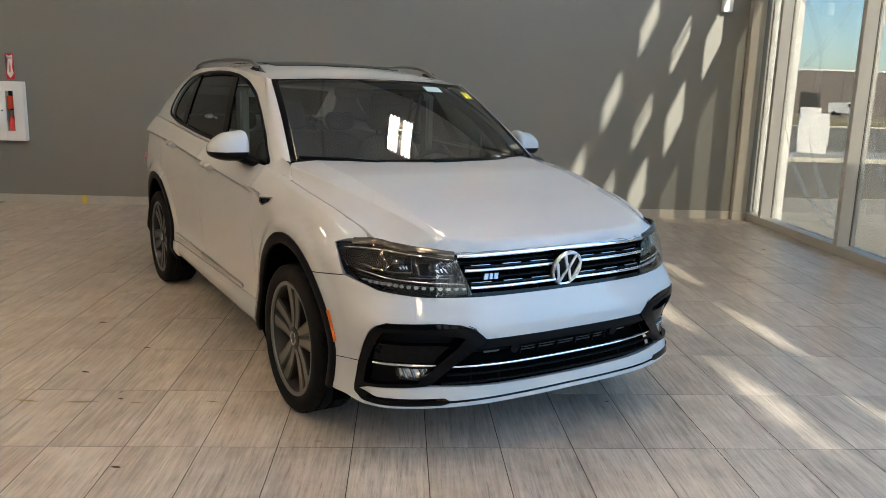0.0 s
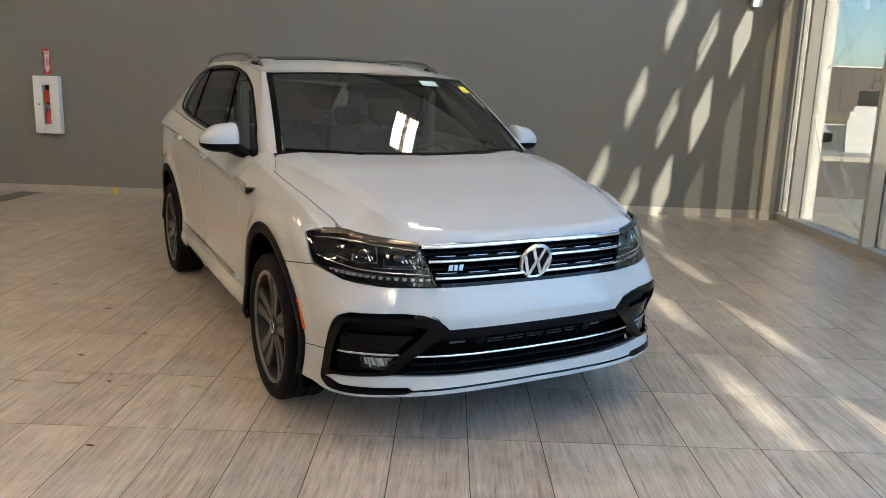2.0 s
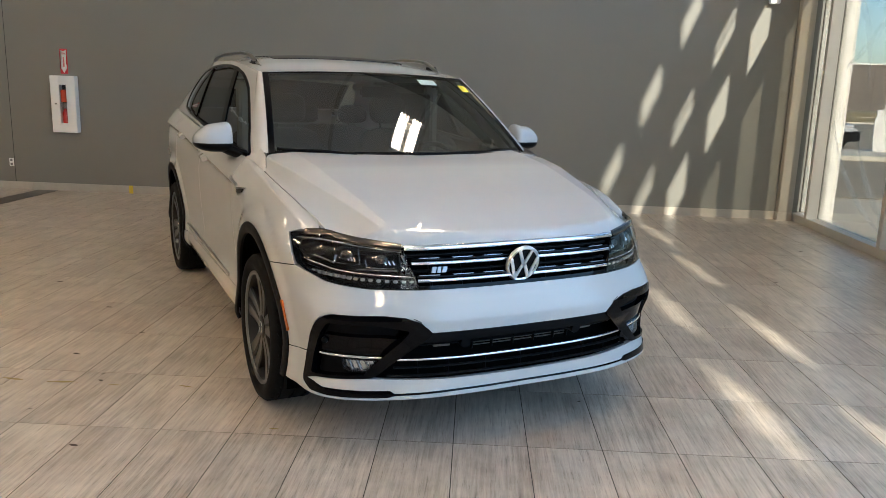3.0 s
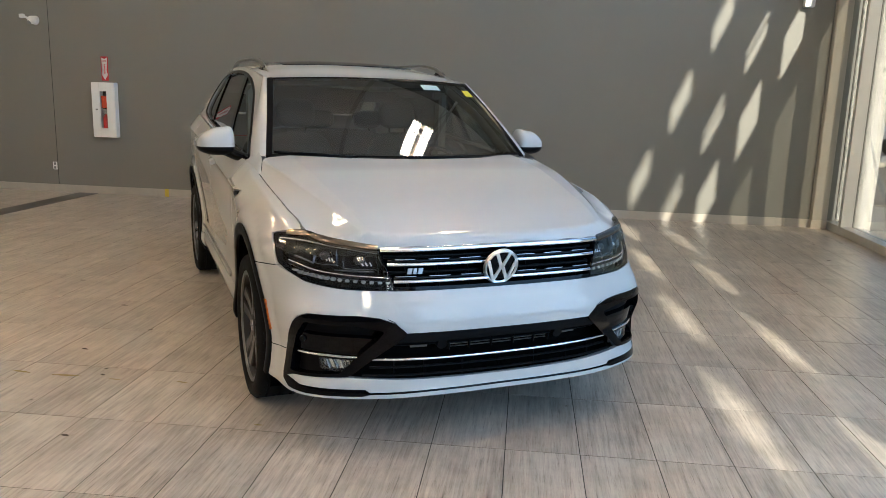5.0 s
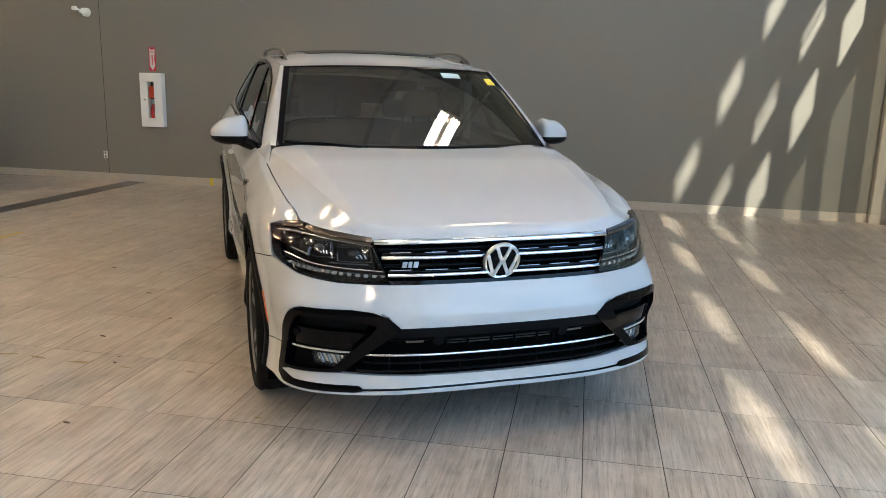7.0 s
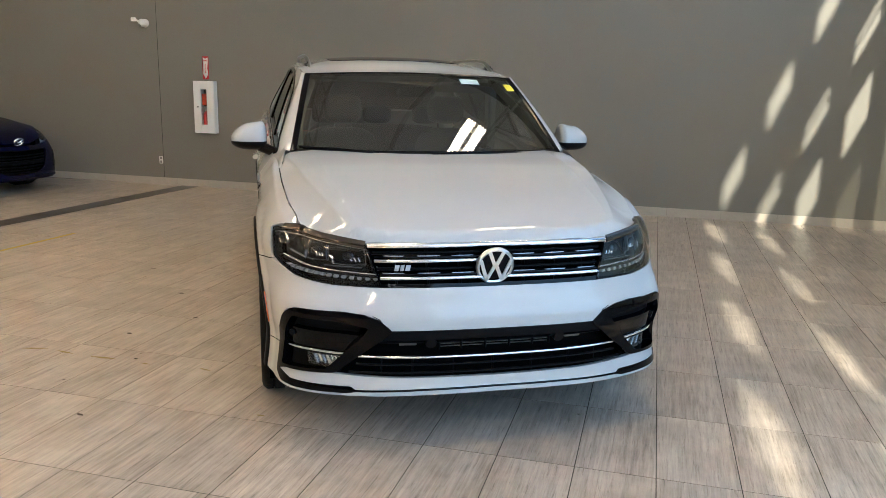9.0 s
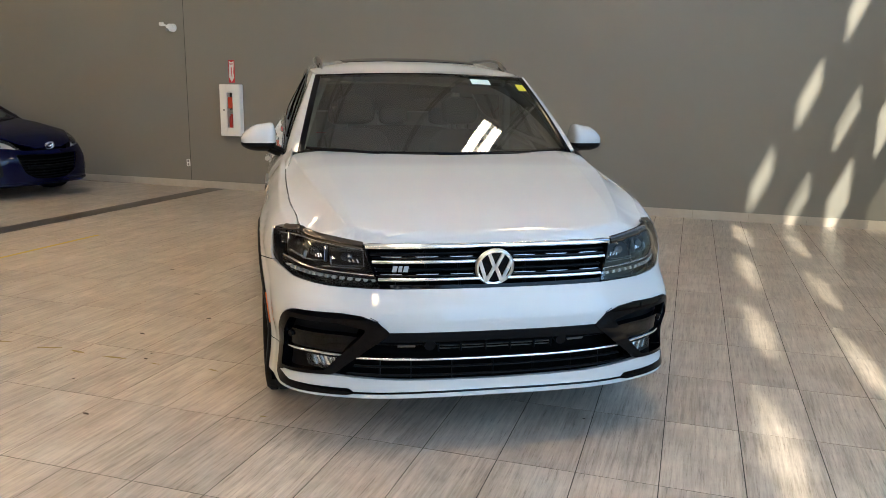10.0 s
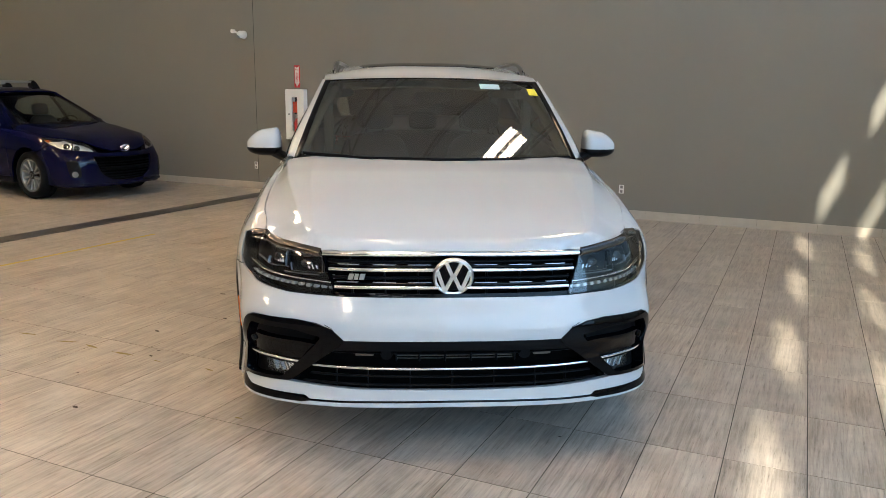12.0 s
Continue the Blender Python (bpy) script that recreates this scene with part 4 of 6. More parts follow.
    bead("reflector_strip", mir, [(0.60, 0.818), (0.80, 0.822)], 0.008, 0.012, M_CRYSTAL, lamp, lift=-0.06, flip=flip)
    bead("reflector_strip", mir, [(0.97, 0.845), (1.1, 0.865)], 0.010, 0.012, M_CRYSTAL, lamp, lift=-0.06, flip=flip)

# hood
edge_pts = [(S.edge(y)[0] - 0.005, y) for y in (0.37, 0.42, 0.48, 0.56, 0.66, 0.8, 0.93, 1.06, 1.15)]
hood_half = [(0, HOOD_LIP[0].y)] + [(p.x, p.y) for p in HOOD_LIP[1:]] + edge_pts + [(0.853, 1.19), (0.836, 1.262), (0.815, 1.31), (0.79, 1.325), (0.55, 1.24), (0.3, 1.195), (0, 1.18)]
HOOD_SEAMS = []
for sg in (-1, 1):
    for fold in S.k["dome"][:2]:
        for d in (-0.006, 0.006):
            HOOD_SEAMS.append([(sg * (fold(y) + d), y) for y in (0.2, 0.3, 0.4, 0.5, 0.6, 0.7, 0.8, 0.9, 1.0, 1.1, 1.2)])
HOOD_SEAMS.append([(x, S.k["dome"][2](abs(x)) + 0.034) for x in (-0.7, -0.6, -0.5, -0.4, -0.2, 0, 0.2, 0.4, 0.5, 0.6, 0.7)])
hood = skin("hood", S.hood, both(hood_half), M_PAINT, suv, 0.018, thick=0.02, label="glossy white hood with two creases", seams=HOOD_SEAMS)

for sg in (-1, 1):
    mir = (lambda fn: (lambda u, v: fn(-u, v)))(S.body) if sg < 0 else S.body
    flip = sg < 0
    # fender, doors, quarter
    top_line = lambda a, b, n, d=0.004: [(sy(a + (b - a) * i / n), S.top(a + (b - a) * i / n) - d) for i in range(n + 1)]
    belt = [[(sy(y), S.k["crease"](y) + d) for y in (1.51, 1.7, 1.9, 2.2, 2.5, 2.58, 2.61, 2.9, 3.2, 3.5, 3.67, 3.7, 3.9, 4.2, 4.45)] for d in (-0.03, -0.006, 0.005)]
    fold = [[(sy(y), S.top(y) - S.k["fold"](y) + d) for y in (0.36, 0.45, 0.55, 0.65, 0.8, 1.0, 1.2, 1.4)] for d in (-0.005, 0.005)]
    fen = [(1.152, 0.807), (1.204, 0.885), (1.252, 0.932), (1.2, 0.952), (1.102, 0.9575)] + top_line(0.37, 1.495, 12) + [(sy(1.497), 0.9), (sy(1.497), 0.45), (sy(1.41), 0.45)] + arch_s(HUB_Y, ARCH_OUT, 9, 128.8, 18)
    skin("fender", mir, fen, M_PAINT, suv, 0.025, thick=0.02, flip=flip, seams=fold, label="glossy white front fender")
    d1 = [(sy(1.503), 0.43)] + top_line(1.503, 2.595, 6, 0.0) + [(sy(2.595), 0.43)]
    d2 = [(sy(2.602), 0.43)] + top_line(2.602, 3.68, 6, 0.0) + [(sy(3.68), 0.96)] + arch_s(REAR_Y, ARCH_OUT + 0.02, 116, 168, 8) + [(sy(3.36), 0.43)]
    for nm, pl, hy in (("front_door", d1, 2.36), ("rear_door", d2, 3.32)):
        door = skin(nm, mir, pl, M_PAINT, suv, 0.03, thick=0.02, flip=flip, seams=belt, label="glossy white door with a body-colour handle")
        hz = S.k["crease"](hy) - 0.004
        bead("handle", mir, [(sy(hy - 0.12), hz - 0.005), (sy(hy - 0.06), hz), (sy(hy + 0.1), hz + 0.004)], 0.03, 0.026, M_PAINT, door, lift=0.006, flip=flip)
        bead("side_strip", mir, [(sy(1.72 if nm == "front_door" else 2.615), 0.452 if nm == "front_door" else 0.472), (sy(2.585 if nm == "front_door" else 3.34), 0.471 if nm == "front_door" else 0.486)], 0.02, 0.012, M_SATIN, door, lift=0.0, flip=flip)
    sill = [(sy(1.405), 0.428), (sy(2.3), 0.426), (sy(3.385), 0.426), (sy(3.39), 0.36), (sy(3.35), 0.315), (sy(2.3), 0.295), (sy(1.43), 0.275), (sy(1.41), 0.33)]
    skin("sill", mir, sill, M_PAINT, suv, 0.05, thick=0.03, flip=flip, label="white painted side sill")
    quarter = arch_s(REAR_Y, ARCH_OUT, -6, 112, 18) + [(sy(3.687), 0.96)] + top_line(3.687, 4.5, 5, 0.0) + [(sy(4.5), 0.32)]
    skin("quarter_panel", mir, quarter, M_PAINT, suv, 0.03, thick=0.02, flip=flip, seams=belt, label="white rear quarter panel")
    # wheel arches: trim and liner
    for cy, a0, a1 in ((HUB_Y, -9, 190), (REAR_Y, -9, 190)):
        bead("arch_trim", mir, arch_s(cy, ARCH + 0.004, a0, a1, 30), TRIM, 0.014, M_PLASTIC, suv, lift=-0.002, flip=flip, label="matt black wheel-arch trim")
        bm = bmesh.new()
        ring = arc_pts(cy, HUB_Z, ARCH + 0.02, a0 - 8, a1 + 8, 24, TALL)
        inner = [bm.verts.new((sg * 0.6, y, z)) for y, z in ring]
        outer = [bm.verts.new((sg * (S.body(sy(y), max(z, 0.26)).x - 0.012), y, z)) for y, z in ring]
        for i in range(len(ring) - 1):
            bm.faces.new((inner[i], inner[i + 1], outer[i + 1], outer[i]))
        bm.faces.new(inner)
        part("wheel_liner", bm, M_DARK, suv)
        wheel(suv, sg * 0.868, cy, HUB_Z, 0.37, sg, 0.28, start=-90 if cy == HUB_Y else 20, fat=1.28, spread=(0.02, 0.03))
    # fender badge
    badge_loop = [(1.175, 1.036), (1.335, 1.022), (1.352, 0.998), (1.275, 0.984), (1.19, 1.012)]
    fb = skin("fender_badge", mir, [(sy(y), z) for y, z in badge_loop], M_CHROME, suv, 0.03, thick=0.01, lift=0.008, flip=flip, label="small chrome and black fender badge")
    skin("badge_fill", mir, [(sy(1.26 + (y - 1.26) * 0.72), 1.01 + (z - 1.01) * 0.6) for y, z in badge_loop], M_GLOSS, fb, 0.03, thick=0.004, lift=0.011, flip=flip)
    bead("badge_strip", mir, [(sy(1.345), 1.032), (sy(1.535), 1.054)], 0.015, 0.006, M_SATIN, fb, lift=0.003, flip=flip)
    # shut lines round the fender and bumper, their shade laid on as black strips
    bead("gap_shade_strip", mir, [(1.152, 0.805), (1.25, 0.793), (sy(HUB_Y + ARCH_OUT * math.cos(radians(129))), HUB_Z + TALL * ARCH_OUT * math.sin(radians(129)))], 0.004, 0.001, M_DARK, bumper, flip=flip)

# tail
tail_half = [(sy(4.505), S.top(4.5)), (S.length * 0.93, 1.335), (S.length, 1.335), (S.length, 0.3), (S.length * 0.93, 0.3), (sy(4.505), 0.32)]
for sg in (-1, 1):
    mir = (lambda fn: (lambda u, v: fn(-u, v)))(S.body) if sg < 0 else S.body
    skin("tail_panel", mir, tail_half, M_PAINT, suv, 0.06, thick=0.02, flip=sg < 0)
    skin("tail_lamp", mir, [(sy(4.52), 0.95), (S.length - 0.35, 0.97), (S.length - 0.35, 1.10), (sy(4.52), 1.14)], M_RED, suv, 0.05, thick=0.02, lift=0.008, flip=sg < 0)

# cabin sides
DLO = [(1.475, 1.17), (1.515, 1.208), (1.652, 1.315), (1.855, 1.433), (2.07, 1.54), (2.2, 1.59), (2.3, 1.622), (2.49, 1.655), (2.69, 1.672), (2.96, 1.68), (3.24, 1.676), (3.47, 1.665), (3.70, 1.637),
       (3.80, 1.594), (3.855, 1.54), (3.862, 1.462), (3.842, 1.395), (3.78, 1.356), (3.5, 1.312), (2.978, 1.27), (2.61, 1.247), (1.765, 1.193)]
side_loop = [(1.39, S.top(1.39) + 0.004), (1.57, 1.29), (1.79, 1.45), (2.06, 1.632), (2.35, S.k["roof_z"](2.35)), (2.8, S.k["roof_z"](2.8)), (3.4, S.k["roof_z"](3.4)), (3.9, S.k["roof_z"](3.9)), (4.13, 1.632), (4.30, 1.48), (4.43, S.top(4.43))] + [(y, S.top(y) + 0.002) for y in (4.1, 3.6, 3.0, 2.4, 1.8)]
for sg in (-1, 1):
    cab = (lambda s: (lambda y, z: S.cabin(y, z, s)))(sg)
    flip = sg < 0
    fr = skin("side_frame", cab, side_loop, M_PAINT, suv, 0.05, [rounded(DLO, 0.03, 3)], thick=0.03, flip=flip, label="white window surround and roof pillar")
    bead("window_trim", cab, rounded(DLO, 0.03, 3), 0.022, 0.006, M_GLOSS, fr, lift=0.001, closed=True, flip=flip)
    fw = [(1.485, 1.172)] + DLO[1:8] + [(2.53, 1.658), (2.30, 1.227), DLO[-1]]
    rw = [(2.38, 1.232), (2.62, 1.667)] + DLO[8:11] + [(3.40, 1.669), (3.30, 1.297), DLO[-3], DLO[-2]]
    qw = [(3.44, 1.307), (3.48, 1.664)] + DLO[12:19]
    skin("front_window", cab, fw, M_SIDEGLASS, fr, 0.06, thick=0, lift=-0.016, flip=flip, label="clear front side window")
    skin("rear_window", cab, rw, M_PRIVACY, fr, 0.06, thick=0, lift=-0.016, flip=flip, label="dark tinted rear side window")
    skin("quarter_window", cab, qw, M_PRIVACY, fr, 0.06, thick=0, lift=-0.016, flip=flip, label="dark tinted quarter window")
    for a, b in (((2.335, 1.23), (2.575, 1.667)), ((3.37, 1.302), (3.45, 1.667))):
        skin("pillar_cover", cab, [(a[0] - 0.05, a[1]), (a[0] + 0.05, a[1]), (b[0] + 0.045, b[1]), (b[0] - 0.045, b[1])], M_GLOSS, fr, 0.05, thick=0.01, lift=-0.008, flip=flip)
    if sg < 0:
        skin("window_sticker", cab, [(3.335, 1.315), (3.40, 1.32), (3.42, 1.40), (3.39, 1.41), (3.34, 1.35)], M_RED, fr, 0.04, thick=0.001, lift=-0.012, flip=flip, label="red and white sticker")
    # mirror
    mr = new("door_mirror")
    mr.parent = suv
    tagged(mr, "white door mirror on a black arm")
    for nm, cz, hgt, flat, mtl in (("mirror_cap", 1.245, 0.092, 0.0, M_PAINT), ("mirror_base", 1.228, 0.05, 1.0, M_PLASTIC)):
        bm = bmesh.new()
        bmesh.ops.create_uvsphere(bm, u_segments=32, v_segments=20, radius=1.0)
        for v in bm.verts:
            x, y, z = v.co
            if nm == "mirror_cap":
                z = max(z, -0.28)
            else:
                z = min(z, 0.05)
            e = 1.0 if z > 0 else 0.9
            v.co = (sg * (1.03 + 0.105 * math.copysign(abs(x) ** (0.42 if x < 0 else 0.75), x)), 1.72 + 0.105 * math.copysign(abs(y) ** 0.8, y) + 0.02 * x, cz + hgt * math.copysign(abs(z) ** 0.85, z) * ((1 - 0.5 * x) if z > 0 else (1 - 0.2 * x)))
        bmesh.ops.recalc_face_normals(bm, faces=bm.faces)
        part(nm, bm, mtl, mr, smooth=True, angle=50)
    part("mirror_glass", box(0.95, 1.818, 1.2, 1.10, 1.826, 1.28, bevel=0.004) if sg > 0 else box(-1.10, 1.818, 1.2, -0.95, 1.826, 1.28, bevel=0.004), M_CHROME, mr)
    bm = bmesh.new()
    rings = []
    for t in range(5):
        f = t / 4
        c = Vector((sg * (0.86 + 0.13 * f), 1.65 + 0.05 * f, 1.165 + 0.05 * f ** 1.5))
        wd, ht = 0.075 - 0.02 * f, 0.028 + 0.008 * f
        rings.append([bm.verts.new(c + Vector((0, wd * math.cos(a), ht * math.sin(a)))) for a in (i * math.pi / 6 for i in range(12))])
    for p, q in zip(rings, rings[1:]):
        for j in range(12):
            bm.faces.new((p[j], p[(j + 1) % 12], q[(j + 1) % 12], q[j]))
    bm.faces.new(rings[0]), bm.faces.new(rings[-1])
    bmesh.ops.recalc_face_normals(bm, faces=bm.faces)
    part("mirror_arm", bm, M_PLASTIC, mr, smooth=True)

# roof pillars beside the screen, and the corner where hood, fender and pillar meet
FRONT_EDGE = curve([(S.top(1.39) + 0.004, 1.39), (1.29, 1.57), (1.45, 1.79), (1.632, 2.06)])


def loft(name, a, b, bulge, material, parent, flip, n=16, m=6, label=""):
    """A smooth strip between two edges a(t) and b(t), bulging along its normal."""
    bm, rows = bmesh.new(), []
    for i in range(n + 1):
        t = i / n
        p, q = a(t), b(t)
        d = (a(min(1, t + 0.02)) - a(max(0, t - 0.02))).cross(q - p).normalized() * (-1 if flip else 1)
        rows.append([bm.verts.new(p.lerp(q, j / m) + d * bulge * math.sin(math.pi * j / m)) for j in range(m + 1)])
    for r, q in zip(rows, rows[1:]):
        for j in range(m):
            f = (r[j], r[j + 1], q[j + 1], q[j])
            bm.faces.new(f if flip else f[::-1])
    return part(name, bm, material, parent, label, smooth=True, angle=80)


for sg in (-1, 1):
    def inner(t, sg=sg):
        return S.screen(sg * 1.0, t)

    def outer(t, sg=sg):
        z = S.screen(1.0, t).z
        z = max(z, S.top(1.39) + 0.004) - 0.012 * (1 - t)
        return S.cabin(FRONT_EDGE(z), z, sg)

    loft("roof_pillar", inner, outer, 0.012, M_PAINT, suv, sg > 0, label="white pillar beside the windscreen")

    def cap_out(t, sg=sg):
        y = 1.163 + 0.345 * t
        p = S.body(sy(y), S.top(y) - 0.004)
        return Vector((sg * (p.x + 0.001), p.y, p.z))

    def cap_in(t, sg=sg):
        p, q, r = Vector((0.861, 1.163, 1.122)), Vector((0.836, 1.272, 1.196)), Vector((0.83, 1.45, 1.231))
        c = p.lerp(q, t / 0.35) if t < 0.35 else q.lerp(r, (t - 0.35) / 0.65)
        return Vector((sg * c.x, c.y, c.z))

    loft("fender_corner", cap_in, cap_out, 0.001, M_PAINT, suv, sg > 0)

# windscreen, cowl, wipers
scr = skin("windscreen", S.screen, [(-0.985, 0.03), (0.985, 0.03), (0.97, 0.985), (-0.97, 0.985)], M_SCREEN, suv, 0.06, thick=0, label="slightly green laminated windscreen")
for u in (-1, 1):
    bead("screen_edge", S.screen, [(u * 0.985, 0.0), (u * 0.97, 0.99)], 0.035, 0.008, M_GLOSS, scr, lift=-0.004, step=0.04)
bead("screen_edge", S.screen, [(-0.97, 0.985), (0.97, 0.985)], 0.02, 0.006, M_GLOSS, scr, lift=-0.004, step=0.04)
skin("screen_band", S.screen, [(-0.97, 0.95), (0.97, 0.95), (0.97, 0.985), (-0.97, 0.985)], M_DARK, scr, 0.05, thick=0, lift=-0.006)
skin("cowl", S.screen, [(-1.0, -0.08), (1.0, -0.08), (0.985, 0.05), (-0.985, 0.05)], M_PLASTIC, suv, 0.05, thick=0.02, lift=-0.004, label="black plastic cowl under the windscreen")
for a, b in (((-0.92, 0.036), (-0.45, 0.004)), ((-0.05, 0.004), (0.6, -0.01))):
    w = bead("wiper", S.screen, [a, ((a[0] + b[0]) / 2, (a[1] + b[1]) / 2 + 0.012), b], 0.010, 0.010, M_PLASTIC, suv, lift=0.002, label="black windscreen wiper")
    bead("wiper_blade", S.screen, [(a[0] - 0.03, a[1] + 0.012), (b[0] + 0.04, b[1] + 0.008)], 0.006, 0.008, M_RUBBER, w, lift=0.002)
skin("screen_sticker", S.screen, [(0.85, 0.77), (0.935, 0.77), (0.93, 0.865), (0.855, 0.865)], M_YELLOW, scr, 0.05, thick=0.001, lift=0.003, label="bright yellow inspection sticker")
skin("screen_sticker", S.screen, [(0.42, 0.835), (0.60, 0.835), (0.60, 0.91), (0.42, 0.91)], M_PALE, scr, 0.05, thick=0.001, lift=0.003, label="pale blue and white label")

# roof, glass roof, rails
roof_loop = both([(0, 1.922), (0.5, 1.945), (0.985, 2.005), (1.0, 2.4), (1.0, 3.0), (1.0, 3.9), (0.97, 4.4), (0, 4.5)])
sun_hole = rounded(both([(0, 2.44), (0.55, 2.46), (0.68, 2.5), (0.70, 3.7), (0, 3.72)]), 0.05)
roof = skin("roof", S.roof, roof_loop, M_PAINT, suv, 0.08, [sun_hole], thick=0.02, flip=False, label="white roof with a large glass panel")
skin("glass_roof", S.roof, rounded(both([(0, 2.448), (0.55, 2.468), (0.672, 2.507), (0.692, 3.694), (0, 3.712)]), 0.05), M_GLOSS, roof, 0.08, thick=0.01, lift=0.004, label="dark panoramic glass roof panel")
for sg in (-1, 1):
    fn = lambda u, y: S.roof(u, y)
    path = [(sg * 0.90, 2.24), (sg * 0.905, 2.34), (sg * 0.91, 2.46), (sg * 0.915, 3.0), (sg * 0.915, 3.6), (sg * 0.91, 4.0), (sg * 0.905, 4.15)]
    bm, rings = bmesh.new(), []
    for i, (u, y) in enumerate(resample(path, 0.06)):
        h = 0.04 * smooth(2.24, 2.5, y) * (1 - smooth(3.85, 4.15, y)) + 0.002
        c = S.roof(u, y) + Vector((0, 0, h))
        k = 0.25 + 0.75 * smooth(2.23, 2.34, y) * (1 - smooth(4.05, 4.16, y))
        rings.append([bm.verts.new(c + Vector((k * 0.018 * math.cos(a), 0, k * 0.013 * math.sin(a)))) for a in (j * math.pi / 5 for j in range(10))])
    for p, q in zip(rings, rings[1:]):
        for j in range(10):
            bm.faces.new((p[j], p[(j + 1) % 10], q[(j + 1) % 10], q[j]))
    bm.faces.new(rings[0]), bm.faces.new(rings[-1])
    bmesh.ops.recalc_face_normals(bm, faces=bm.faces)
    rail = part("roof_rail", bm, M_RAIL, suv, "satin aluminium roof rail", smooth=True)
    for y in (2.39, 3.98):
        p = S.roof(sg * 0.91, y)
        part("rail_foot", box(p.x - 0.014, y - 0.09, p.z - 0.02, p.x + 0.014, y + 0.09, p.z + 0.022, bevel=0.012), M_PLASTIC, rail)

# tailgate glass
bm = bmesh.new()
low, high = S.cabin(4.54, S.top(4.54)), S.cabin(4.30, 1.565)
rows = []
for c, bow in ((low, 0.16), (low.lerp(high, 0.5), 0.2), (high, 0.15)):
    rows.append([bm.verts.new((c.x * x, c.y + bow * (1 - x * x), c.z + 0.03 * (1 - x * x) * (c is high))) for x in (-0.98, -0.7, -0.35, 0, 0.35, 0.7, 0.98)])
for r0, r1 in zip(rows, rows[1:]):
    for i in range(6):
        bm.faces.new((r0[i], r0[i + 1], r1[i + 1], r1[i]))
bmesh.ops.solidify(bm, geom=list(bm.faces), thickness=0.01)
part("tailgate_glass", bm, M_GLOSS, suv, smooth=True)

# underside and cabin
bm = bmesh.new()
add_box(bm, -0.6, 0.16, 0.27, 0.6, 4.5, 0.42)
add_box(bm, -0.84, 1.52, 0.3, 0.84, 3.33, 0.5)
add_box(bm, -0.60, 0.2, 0.42, 0.60, 1.1, 0.70)
part("underbody", bm, M_DARK, suv)
part("bulkhead", box(-0.78, 1.12, 0.5, 0.78, 1.2, 1.12), M_DARK, suv)
cabin = new("cabin")
cabin.parent = suv
bm = bmesh.new()
dash = [bm.verts.new((sx * w, y, z)) for y, z, w in ((1.2, 1.10, 0.74), (1.35, 1.165, 0.8), (1.62, 1.15, 0.78), (1.74, 1.08, 0.78), (1.72, 0.8, 0.78)) for sx in (-1, 1)]
for i in range(4):
    bm.faces.new((dash[2 * i], dash[2 * i + 1], dash[2 * i + 3], dash[2 * i + 2]))
bmesh.ops.solidify(bm, geom=list(bm.faces), thickness=0.03)
part("dashboard", bm, M_CABIN, cabin)
part("headliner", box(-0.6, 2.15, 1.60, 0.6, 4.2, 1.64, bevel=0.02), M_LINER, cabin)
def cushion(x, y, z, w, h, d, tilt, pw=0.55):
    """A soft rounded block, leaning back by tilt degrees."""
    bm = bmesh.new()
    bmesh.ops.create_uvsphere(bm, u_segments=28, v_segments=18, radius=1.0)
    for v in bm.verts:
        v.co = Vector([math.copysign(abs(c) ** pw, c) for c in v.co])
    m = Matrix.Translation((x, y, z)) @ Matrix.Rotation(radians(-tilt), 4, "X") @ Matrix.Diagonal((w / 2, d / 2, h / 2, 1))
    bmesh.ops.transform(bm, matrix=m, verts=bm.verts)
    return bm


for sx in (-0.38, 0.38):
    part("seat_back", cushion(sx, 2.45, 0.95, 0.5, 0.66, 0.17, 16), M_LEATHER, cabin, smooth=True, angle=80)
    part("headrest", cushion(sx, 2.58, 1.40, 0.27, 0.2, 0.11, 10), M_LEATHER, cabin, smooth=True, angle=80)
    for d in (-0.06, 0.06):
        part("headrest_post", cyl((sx + d, 2.55, 1.22), (sx + d, 2.575, 1.36), 0.007, seg=8), M_CHROME, cabin)
    part("seat_cushion", cushion(sx, 2.15, 0.66, 0.52, 0.18, 0.55, 0), M_LEATHER, cabin, smooth=True, angle=80)
part("rear_seat", cushion(0, 3.35, 0.95, 1.3, 0.62, 0.18, 16), M_LEATHER, cabin, smooth=True, angle=80)
for sx in (-0.42, 0.0, 0.42):
    part("headrest", cushion(sx, 3.46, 1.33, 0.24, 0.15, 0.1, 10), M_LEATHER, cabin, smooth=True, angle=80)
bm = bmesh.new()
m = Matrix.Translation((0.37, 1.86, 1.05)) @ Matrix.Rotation(radians(-62), 4, "X")
major, minor = 0.185, 0.016
rings = []
for i in range(36):
    a = i * math.pi / 18
    rings.append([bm.verts.new(m @ Vector(((major + minor * math.cos(b)) * math.cos(a), (major + minor * math.cos(b)) * math.sin(a), minor * math.sin(b)))) for b in (j * math.pi / 4 for j in range(8))])
for i in range(36):
    for j in range(8):
        bm.faces.new((rings[i][j], rings[i][(j + 1) % 8], rings[(i + 1) % 36][(j + 1) % 8], rings[(i + 1) % 36][j]))
add_box(bm, -0.17, -0.03, -0.02, 0.17, 0.03, 0.01, bevel=0.01, m=m)
add_cyl(bm, m @ Vector((0, 0, -0.05)), m @ Vector((0, 0, 0.015)), 0.075, seg=24)
part("steering_wheel", bm, M_LEATHER, cabin, "black leather steering wheel", smooth=True)
part("inside_mirror", box(-0.12, 1.78, 1.5, 0.12, 1.81, 1.565, bevel=0.015), M_PLASTIC, cabin)
